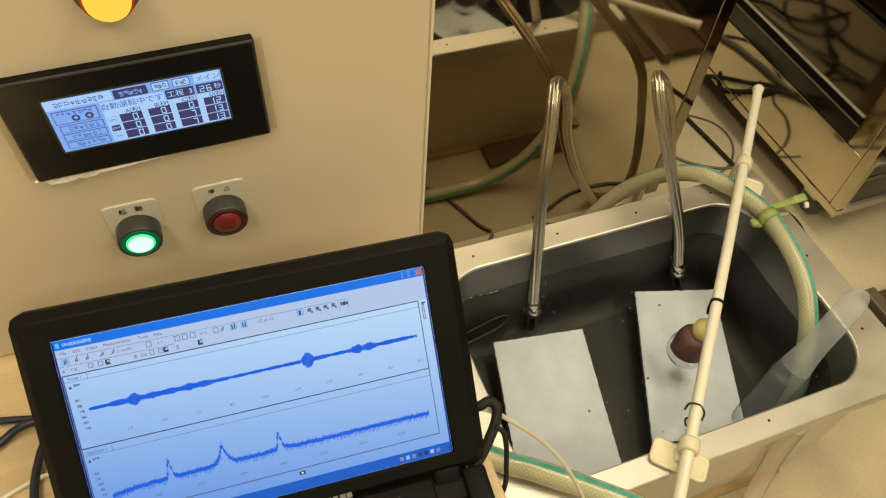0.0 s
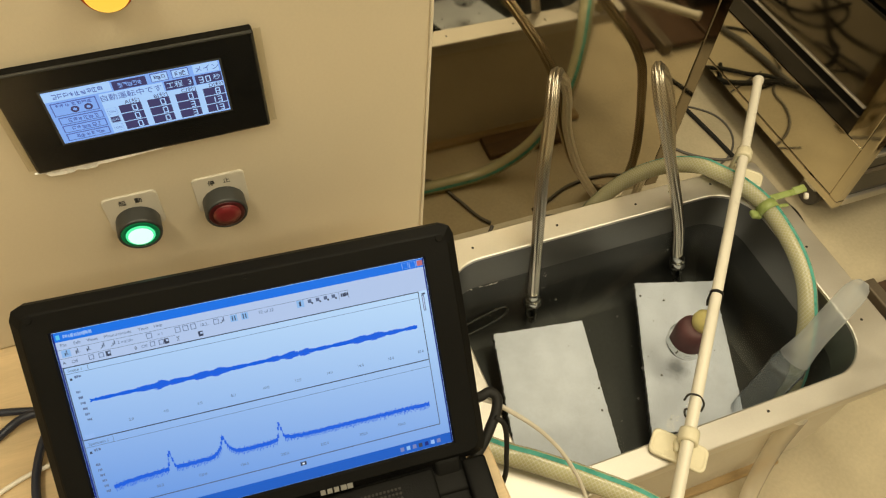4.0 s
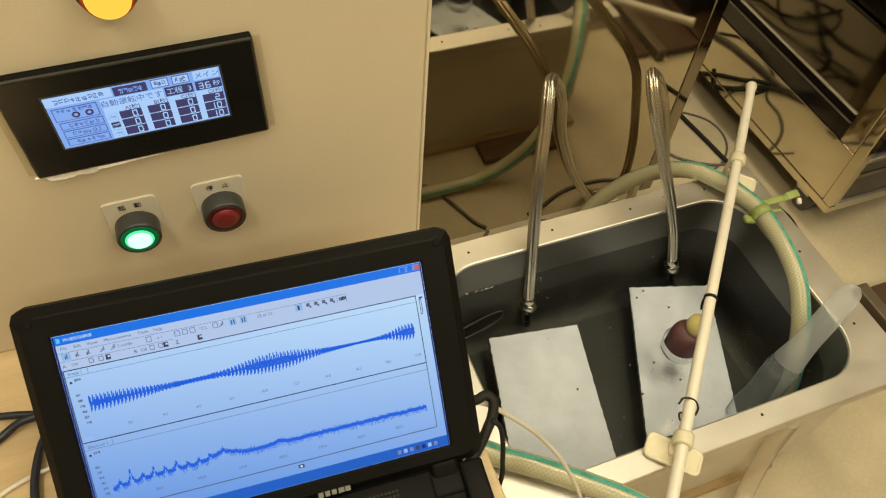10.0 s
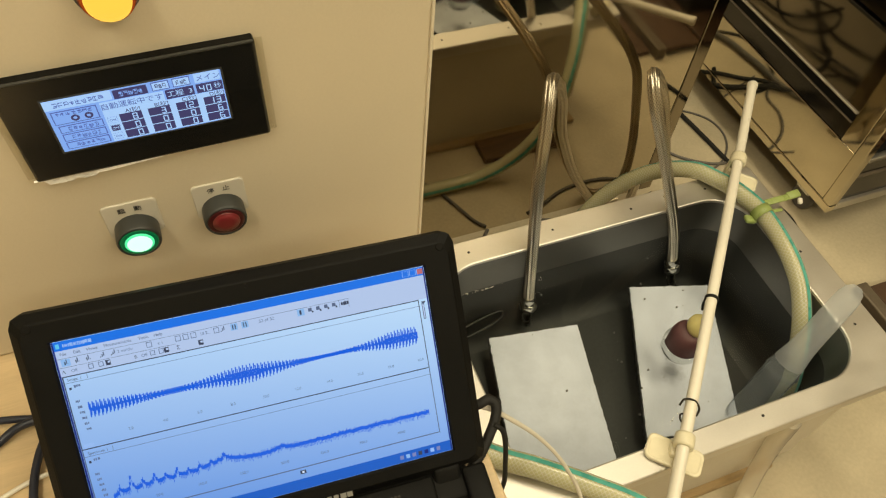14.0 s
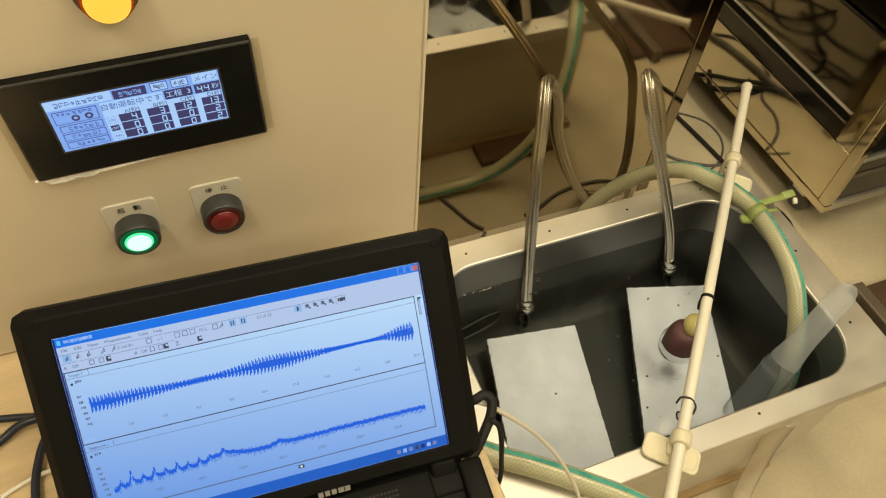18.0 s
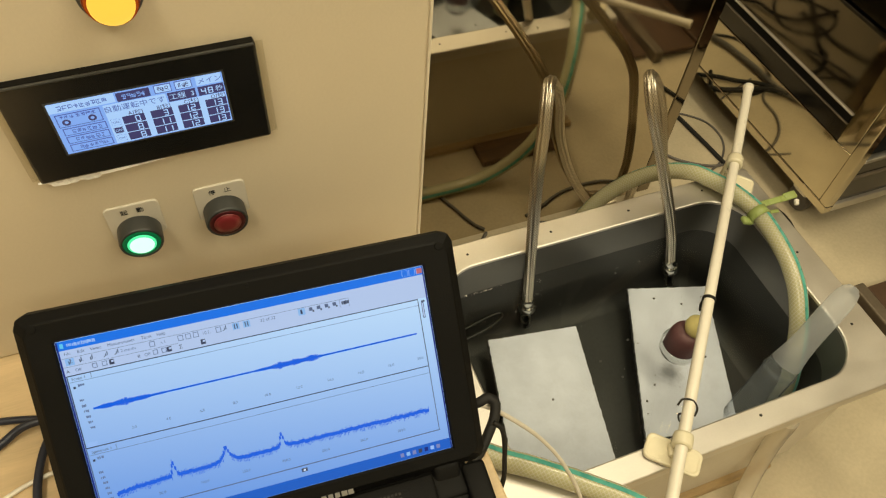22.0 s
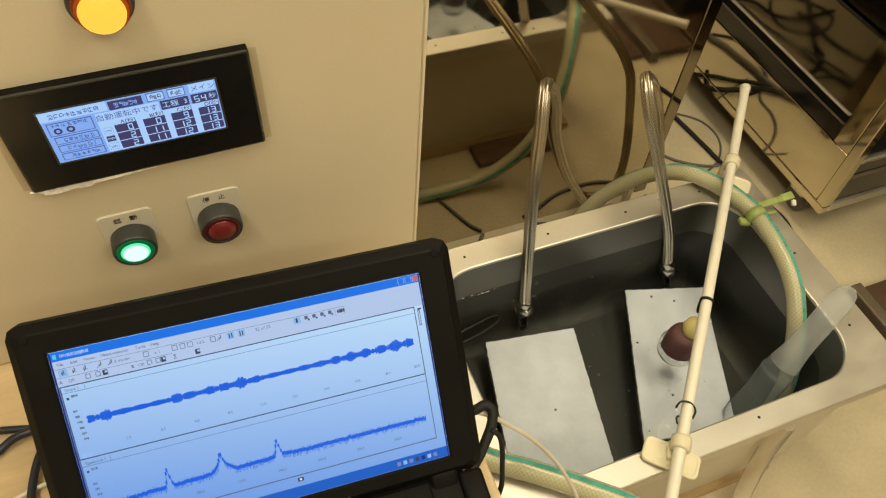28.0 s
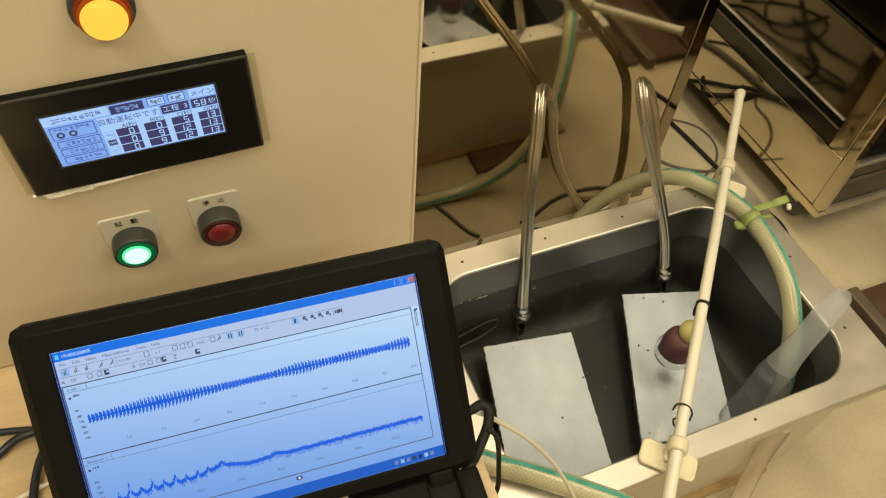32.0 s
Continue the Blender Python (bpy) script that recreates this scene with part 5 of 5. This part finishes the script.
part("added_block_lip", box(1.030, 1.405, -0.585, -0.030, 0.302, 0.314, 0.003, 2), "rubber", cr)

# ---- cables ----


def cable(points, r, mat, name, label, per=8, group=""):
    ob = part(name, sweep(points, r, 8, per), mat)
    return tagged(ob, label, "cable", group)


TANGLE = (
    (0.0034, "cable_grey", "grey cable lying on the floor behind the tank", ((0.12, 0.262), (0.19, 0.272), (0.242, 0.289), (0.269, 0.340), (0.293, 0.397), (0.310, 0.4195))),
    (0.0036, "cable_grey", "grey cable arching along the polished sheet", ((0.40, 0.414), (0.434, 0.404), (0.474, 0.386), (0.510, 0.377), (0.55, 0.375), (0.587, 0.379), (0.625, 0.393), (0.66, 0.405))),
    (0.0047, "cable", "black cable lying on the floor", ((0.80, 0.70), (0.833, 0.64), (0.843, 0.583), (0.854, 0.498), (0.862, 0.424), (0.876, 0.350), (0.887, 0.293), (0.892, 0.262), (0.884, 0.225), (0.85, 0.13))),
    (0.0022, "cable_grey", "thin grey cable in an arc on the floor", ((0.72, 0.65), (0.801, 0.621), (0.855, 0.596), (0.894, 0.559), (0.903, 0.514), (0.888, 0.473), (0.855, 0.440), (0.817, 0.423), (0.785, 0.414))),
    (0.0030, "cable_grey", "thin grey cable in an arc on the floor", ((0.70, 0.62), (0.736, 0.577), (0.741, 0.528), (0.760, 0.487), (0.789, 0.459), (0.823, 0.439), (0.847, 0.432), (0.88, 0.43))),
    (0.0036, "cable", "dark cable doubled in a tangle on the floor", ((0.705, 0.819), (0.662, 0.785), (0.652, 0.733), (0.657, 0.684), (0.668, 0.649), (0.689, 0.623), (0.724, 0.603), (0.78, 0.60))),
    (0.0072, "cable_grey", "thick grey cable in a tangle on the floor", ((0.72, 0.822), (0.722, 0.800), (0.709, 0.765), (0.702, 0.725), (0.693, 0.671), (0.688, 0.612), (0.672, 0.560), (0.636, 0.522), (0.57, 0.500), (0.48, 0.495))),
    (0.0050, "cable", "dark cable in a tangle on the floor", ((0.99, 0.75), (0.90, 0.72), (0.842, 0.696), (0.801, 0.675), (0.758, 0.645), (0.723, 0.628), (0.69, 0.60))),
    (0.0062, "cable", "dark cable in a tangle on the floor", ((1.0, 0.80), (0.91, 0.72), (0.858, 0.665), (0.824, 0.632), (0.766, 0.612), (0.718, 0.601), (0.682, 0.574), (0.62, 0.54))),
    (0.0048, "cable", "dark cable in a tangle on the floor", ((0.59, 0.93), (0.535, 0.894), (0.522, 0.839), (0.479, 0.801), (0.418, 0.798), (0.35, 0.80))),
    (0.0064, "cable", "thick dark cable in a tangle on the floor", ((0.34, 0.93), (0.363, 0.891), (0.419, 0.804), (0.486, 0.703), (0.499, 0.661), (0.551, 0.622), (0.60, 0.62))),
    (0.0046, "cable", "dark cable in a tangle on the floor", ((0.44, 0.83), (0.432, 0.770), (0.436, 0.699), (0.412, 0.623), (0.388, 0.554), (0.36, 0.51))),
    (0.0034, "cable", "dark cable in a tangle on the floor", ((0.57, 0.90), (0.562, 0.809), (0.542, 0.720), (0.531, 0.626), (0.513, 0.546), (0.495, 0.499))),
    (0.0040, "cable_grey", "grey cable in a tangle on the floor", ((0.53, 0.70), (0.509, 0.642), (0.492, 0.571), (0.500, 0.521), (0.475, 0.492))),
    (0.0030, "cable", "dark cable in a tangle on the floor", ((0.59, 0.60), (0.545, 0.588), (0.512, 0.567), (0.501, 0.501), (0.44, 0.49))),
    (0.0040, "cable", "dark cable looped in a tangle on the floor", ((0.35, 0.95), (0.47, 0.90), (0.52, 0.80), (0.45, 0.74), (0.36, 0.79), (0.40, 0.88), (0.52, 0.94))),
)
for k, (r, mat, label, pts) in enumerate(TANGLE):
    cable([(x, y, r + 0.0018 * (k % 5 if k > 4 else 0)) for x, y in pts], r, mat, "floor_cable", label, group="floor cables")

# laptop leads
cable([(-0.036, -0.150, 0.622), (-0.012, -0.153, 0.621), (0.018, -0.155, 0.580), (0.053, -0.158, 0.520), (0.082, -0.167, 0.460), (0.104, -0.184, 0.398), (0.112, -0.22, 0.335), (0.12, -0.36, 0.26)], 0.0018, "cable_white", "white_lead", "thin white lead plugged into the laptop")
cable([(-0.032, -0.148, 0.616), (-0.014, -0.1516, 0.6215), (-0.0055, -0.1508, 0.6225), (-0.0012, -0.1552, 0.620), (-0.0045, -0.1630, 0.6150), (-0.0115, -0.1705, 0.6105), (-0.0195, -0.1780, 0.6070), (-0.030, -0.186, 0.606)], 0.0037, "cable", "power_lead", "thick black power lead beside the laptop")
cable([(-0.0070, -0.1665, 0.617), (-0.0018, -0.1710, 0.612), (-0.0006, -0.1768, 0.600), (-0.0014, -0.1832, 0.585), (-0.0030, -0.1906, 0.565), (-0.010, -0.195, 0.54), (-0.03, -0.20, 0.50)], 0.0019, "cable", "thin_lead", "thin black lead hanging over the board edge")
cable([(-0.45, -0.028, BOARD + 0.004), (-0.335, -0.047, BOARD + 0.004), (-0.295, -0.056, BOARD + 0.004), (-0.25, -0.072, BOARD + 0.004)], 0.0026, "cable_blue", "board_cable", "navy cable lying on the wooden board", group="board cables")
cable([(-0.36, -0.125, BOARD + 0.0035), (-0.328, -0.078, BOARD + 0.0035), (-0.313, -0.066, BOARD + 0.005), (-0.296, -0.061, BOARD + 0.0085), (-0.26, -0.064, BOARD + 0.008)], 0.0029, "cable_blue", "board_cable", "navy cable lying on the wooden board", group="board cables")
cable([(-0.28, -0.060, BOARD + 0.004), (-0.292, -0.085, BOARD + 0.005), (-0.296, -0.12, BOARD + 0.005), (-0.285, -0.17, BOARD + 0.005)], 0.0028, "cable_blue", "board_cable", "navy cable lying on the wooden board", group="board cables")
cable([(-0.40, -0.15, BOARD + 0.003), (-0.335, -0.115, BOARD + 0.003), (-0.300, -0.100, BOARD + 0.003), (-0.26, -0.096, BOARD + 0.003)], 0.0016, "cable_white", "white_lead", "thin white lead on the wooden board")

lp = thing("handle_loop", "dark wire handle loop under the water", "handle", (0.17, 0.155, 0.13))
part("loop", sweep([(0.115, 0.150, 0.15), (0.150, 0.158, 0.15), (0.190, 0.166, 0.15), (0.208, 0.166, 0.15), (0.205, 0.157, 0.15), (0.180, 0.148, 0.15), (0.140, 0.140, 0.15), (0.115, 0.136, 0.15)], 0.0022, 8, 6), "wire", lp)
foam = bmesh.new()
rnd = random.Random(14)
# Long white dashes: glints of the waterline on the back wall, modelled as solids.
for k in range(26):
    long = rnd.uniform(1.0, 5.0)
    m = Matrix.Translation((rnd.uniform(0.128, 0.216), 0.1745 + rnd.uniform(-0.0015, 0.0005), WATER)) @ Matrix.Diagonal((long, 1, 1, 1))
    bmesh.ops.create_icosphere(foam, subdivisions=1, radius=rnd.uniform(0.0003, 0.0007), matrix=m)
for cx, cy, dx in ((0.240, 0.146, 0.006), (0.262, 0.160, 0.003), (0.150, 0.122, 0.010)):
    for k in range(5):
        bmesh.ops.create_icosphere(foam, subdivisions=1, radius=rnd.uniform(0.0003, 0.0008), matrix=Matrix.Translation((cx + rnd.gauss(0, dx), cy + rnd.gauss(0, 0.003), WATER)))
tagged(part("foam", smooth(foam), "cable_white"), "tiny white foam bubbles and painted glints along the waterline", "foam", kind="stuff")

# ---- air bubbles drifting under the surface ----
BUBBLES = []
rnd = random.Random(8)
bub_mesh = bpy.data.meshes.new("bubble")
bm = bmesh.new()
bmesh.ops.create_icosphere(bm, subdivisions=2, radius=0.0012)
smooth(bm)
bm.to_mesh(bub_mesh)
bm.free()
bub_mesh.materials.append(M["cable_grey"])
for k in range(34):
    o = new("bubble", bub_mesh)
    o.scale = [rnd.choice((0.5, 0.7, 0.9, 1.3))] * 3
    tagged(o, "tiny dark air bubble drifting in the water", "bubble", "bubbles")
    BUBBLES.append((o, rnd.uniform(0.20, 0.55), rnd.uniform(-0.09, 0.15), rnd.uniform(0, 6.3), rnd.uniform(0.02, 0.05)))

# ---- movement ----
ENV = {}


def env(t, base, *bumps):
    ENV[t] = (base, bumps)


env(0, 0.10, (0.12, 0.035, 0.34), (0.20, 0.05, 0.14), (0.30, 0.05, 0.22), (0.65, 0.025, 0.50), (0.82, 0.035, 0.34), (0.92, 0.03, 0.1))
env(0.5, 0.12, (0.2, 0.06, 0.3), (0.45, 0.05, 0.25), (0.6, 0.04, 0.3), (0.88, 0.04, 0.4))
env(1, 0.13, (0.17, 0.05, 0.50), (0.37, 0.04, 0.22), (0.62, 0.03, 0.60), (0.72, 0.05, 0.30), (0.9, 0.05, 0.22))
env(1.5, 0.12, (0.05, 0.04, 0.2), (0.30, 0.05, 0.26), (0.55, 0.05, 0.28), (0.85, 0.06, 0.36))
env(2, 0.14, (0.08, 0.08, 0.30), (0.52, 0.05, 0.52), (0.66, 0.05, 0.22), (0.97, 0.02, 0.28))
env(3, 0.11, (0.08, 0.05, 0.25), (0.55, 0.05, 0.28), (0.90, 0.06, 0.22))
env(3.5, 0.11, (0.35, 0.06, 0.38), (0.84, 0.07, 0.36))
env(4.5, 0.12, (0.2, 0.05, 0.35), (0.6, 0.06, 0.3))
env(5.5, 0.12, (0.03, 0.05, 0.5), (0.3, 0.06, 0.2), (0.62, 0.06, 0.55))
env(6, 0.11, (0.06, 0.06, 0.38), (0.20, 0.05, 0.20), (0.50, 0.08, 0.22), (0.63, 0.03, 0.62))
env(6.5, 0.11, (0.08, 0.06, 0.35), (0.6, 0.05, 0.42), (0.75, 0.05, 0.25))
env(7, 0.015)
env(7.5, 0.03, (0.5, 0.2, 0.08))
env(8, 0.09, (0.40, 0.2, 0.12), (0.97, 0.06, 0.15))
env(8.5, 0.05, (0.3, 0.2, 0.4), (0.85, 0.15, 0.4))
env(9, 0.06, (0.02, 0.15, 0.62), (0.50, 0.16, 0.62), (0.96, 0.10, 0.72))
env(10, 0.08, (0.02, 0.20, 0.66), (0.54, 0.14, 0.82), (0.98, 0.07, 0.74))
env(11, 0.08, (0.30, 0.16, 0.74), (0.88, 0.16, 0.84), (0.0, 0.06, 0.2))
env(12, 0.68, (0.6, 0.3, 0.1))
env(13, 0.68, (0.2, 0.1, 0.06), (0.8, 0.1, 0.04))
env(13.5, 0.15, (0.4, 0.3, 0.6), (0.95, 0.12, 0.6))
env(14, 0.12, (0.02, 0.16, 0.58), (0.45, 0.14, 0.74), (0.95, 0.12, 0.80))
env(14.5, 0.12, (0.12, 0.16, 0.6), (0.7, 0.18, 0.7))
env(15.5, 0.6)
env(16.5, 0.66, (0.5, 0.3, 0.1))
env(17, 0.10, (0.02, 0.15, 0.58), (0.46, 0.17, 0.74), (0.97, 0.12, 0.82))
env(18, 0.10, (0.02, 0.22, 0.66), (0.54, 0.15, 0.70), (0.98, 0.07, 0.80))
env(18.5, 0.2, (0.2, 0.2, 0.4), (0.7, 0.2, 0.4))
env(19, 0.20, (0.10, 0.18, 0.58), (0.58, 0.18, 0.54), (0.99, 0.06, 0.55))
env(19.5, 0.5, (0.1, 0.2, 0.2))
env(20, 0.01)
env(20.5, 0.01)
env(21, 0.02, (0.08, 0.03, 0.06), (0.52, 0.03, 0.08))
env(21.5, 0.03, (0.1, 0.05, 0.1), (0.6, 0.05, 0.15))
env(22, 0.03, (0.09, 0.06, 0.24), (0.57, 0.05, 0.26), (0.65, 0.03, 0.18))
env(23, 0.06, (0.28, 0.08, 0.36), (0.36, 0.03, 0.2), (0.74, 0.05, 0.34), (0.9, 0.05, 0.12))
env(24, 0.14, (0.40, 0.12, 0.20), (0.82, 0.05, 0.30))
env(25, 0.12, (0.05, 0.05, 0.32), (0.25, 0.08, 0.18), (0.60, 0.03, 0.2), (0.74, 0.06, 0.24), (0.96, 0.04, 0.3))
env(25.5, 0.14, (0.3, 0.15, 0.14), (0.7, 0.2, 0.1))
env(26.5, 0.14, (0.15, 0.06, 0.3), (0.55, 0.1, 0.2))
env(27.5, 0.16, (0.28, 0.06, 0.25), (0.66, 0.05, 0.22))
env(28, 0.18, (0.05, 0.04, 0.2), (0.27, 0.03, 0.26), (0.37, 0.03, 0.2), (0.45, 0.04, 0.26), (0.8, 0.1, 0.18), (0.95, 0.05, 0.26))
env(29, 0.16, (0.10, 0.06, 0.24), (0.22, 0.03, 0.24), (0.31, 0.03, 0.34), (0.68, 0.05, 0.26), (0.82, 0.04, 0.26))
env(29.5, 0.14, (0.1, 0.07, 0.35), (0.45, 0.05, 0.3), (0.75, 0.06, 0.35))
env(30, 0.01)
env(30.5, 0.08, (0.0, 0.1, 0.3), (0.45, 0.12, 0.4), (0.9, 0.15, 0.45))
env(31, 0.06, (0.05, 0.13, 0.66), (0.62, 0.09, 0.64), (0.72, 0.06, 0.3), (0.95, 0.06, 0.2))
env(31.5, 0.08, (0.1, 0.06, 0.4), (0.55, 0.12, 0.6), (0.95, 0.05, 0.5))
env(32, 0.36, (0.20, 0.14, 0.34), (0.64, 0.06, 0.26), (0.80, 0.05, 0.12), (0.97, 0.04, 0.24))


def height(t, u):
    base, bumps = ENV[t]
    return min(0.97, base + sum(a * math.exp(-((u - c) / w) ** 2) for c, w, a in bumps))


def mode(t):
    """0 bursts, 1 steady tone with a comb of harmonics, 2 silence."""
    if t in (7, 20, 20.5, 30):
        return 2
    return 1 if 7 < t < 20 or t > 30 else 0


def spectrum(t, u):
    low = -0.0022 * math.exp(-u / 0.06) + 0.0010 * math.sin(2.5 * u)
    if mode(t) == 2:
        return low - 0.001 + 0.0015 * u - (0.0035 if u < 0.075 else 0)
    peaks = {0: ((0.172, 0.007, 0.0110), (0.335, 0.024, 0.0060), (0.335, 0.007, 0.0060), (0.51, 0.007, 0.0095), (0.52, 0.03, 0.0015)),
             1: ((0.335, 0.05, 0.0035), (0.335, 0.006, 0.002), (0.51, 0.02, 0.0016))}[mode(t)]
    if mode(t) == 0 and 20 < t < 22.5:
        peaks = tuple((c, w, a * (0.55 if t < 22 else 0.8)) for c, w, a in peaks)
    h = low + sum(a * math.exp(-((u - c) / w) ** 2) for c, w, a in peaks)
    if mode(t) == 1:
        for k, a in enumerate((0.0040, 0.0090, 0.0040, 0.0062, 0.0040, 0.0058, 0.0028, 0.0038, 0.0026)):
            h += a * math.exp(-abs(u - 0.020 - 0.034 * k) / 0.0042)
    return h


def motions():
    rnd = random.Random(77)
    times = sorted(ENV)
    a0, a1, mid = 0.0112 * LK, 0.2118 * LK, -0.0440 * LK
    top = LID_IN_LAP @ Matrix.Translation((0, 0, -0.00165))
    for k in range(WAVE_N):
        u = k / (WAVE_N - 1)
        rows = [[], [], []]
        for t in times:
            tone = mode(t) == 1
            s = height(t, u) * (rnd.uniform(0.90, 1.0) if tone else rnd.uniform(0.85, 1.2) * (0.42 + 0.90 * abs(math.sin(u * (61 + 4 * math.sin(3 * t)) + 2.4 * t)) ** 1.3))
            if tone:
                s *= (1.14, 0.84, 0.45)[k % 3]
            span = WAVE_H * min(1, s)
            th = math.asin(min(0.996, span / WAVE_L))
            half = WAVE_L / 2 * math.cos(th)
            x = min(max(a0 + (a1 - a0) * u, a0 + half), a1 - half)
            out = max(0.0, span - WAVE_L) / 2
            for j in range(3):
                rows[j].append((t, top @ Matrix.Translation((x, mid + out * (j - 1), 0.00002 * j)) @ pose(0, 0, 0, 0, 0, math.degrees(th) * (1 - 2 * (j % 2))) @ pose(0, 0, 0, 58 if mode(t) == 2 else 0)))
        for j in range(3):
            walk(WAVES[3 * k + j], rows[j])
    s0, s1, low = 0.0123 * LK, 0.2111 * LK, -0.0985 * LK
    for k, ob in enumerate(SPECS):
        u = k / (SPEC_N - 1)
        rows = []
        for t in times:
            drop = rnd.uniform(-0.0004, 0.0005) if k % 2 == 0 else rnd.uniform(-0.0006, 0.0026 if mode(t) == 2 else 0.0019)
            y = low + (spectrum(t, u) - drop) * LK
            rows.append((t, top @ Matrix.Translation((s0 + (s1 - s0) * u, y, 0.00002 * (k % 2)))))
        walk(ob, rows)
    for ob, s, r, p, k, read in DIGITS:
        rows = [(0, stroke_at(s, r, p, k, read(0)))]
        for t in range(1, 33):
            if read(t) != read(t - 1):
                rows += [(t - 0.14, stroke_at(s, r, p, k, read(t - 1))), (t - 0.04, stroke_at(s, r, p, k, read(t)))]
        walk(ob, rows + [(32, stroke_at(s, r, p, k, read(32)))])
    for ob, moves in zip(RINGS, (((0, 0.14), (20.7, 0.14), (20.9, 0.07), (32, 0.07)), ((0, 0.215), (24.5, 0.215), (24.7, 0.14), (32, 0.14)))):
        walk(ob, [(t, ring_at(a)) for t, a in moves])
    for ob, x, y, a, r in BUBBLES:
        rows = []
        for k in range(9):
            t = 4 * k
            px = min(max(x + r * math.cos(a + 0.5 * k) - r * 0.3 * k / 8, 0.19), 0.55)
            py = min(max(y + r * math.sin(a + 0.37 * k), -0.09), 0.15)
            rows.append((t, pose(px, py, 0.2085)))
        walk(ob, rows)


motions()
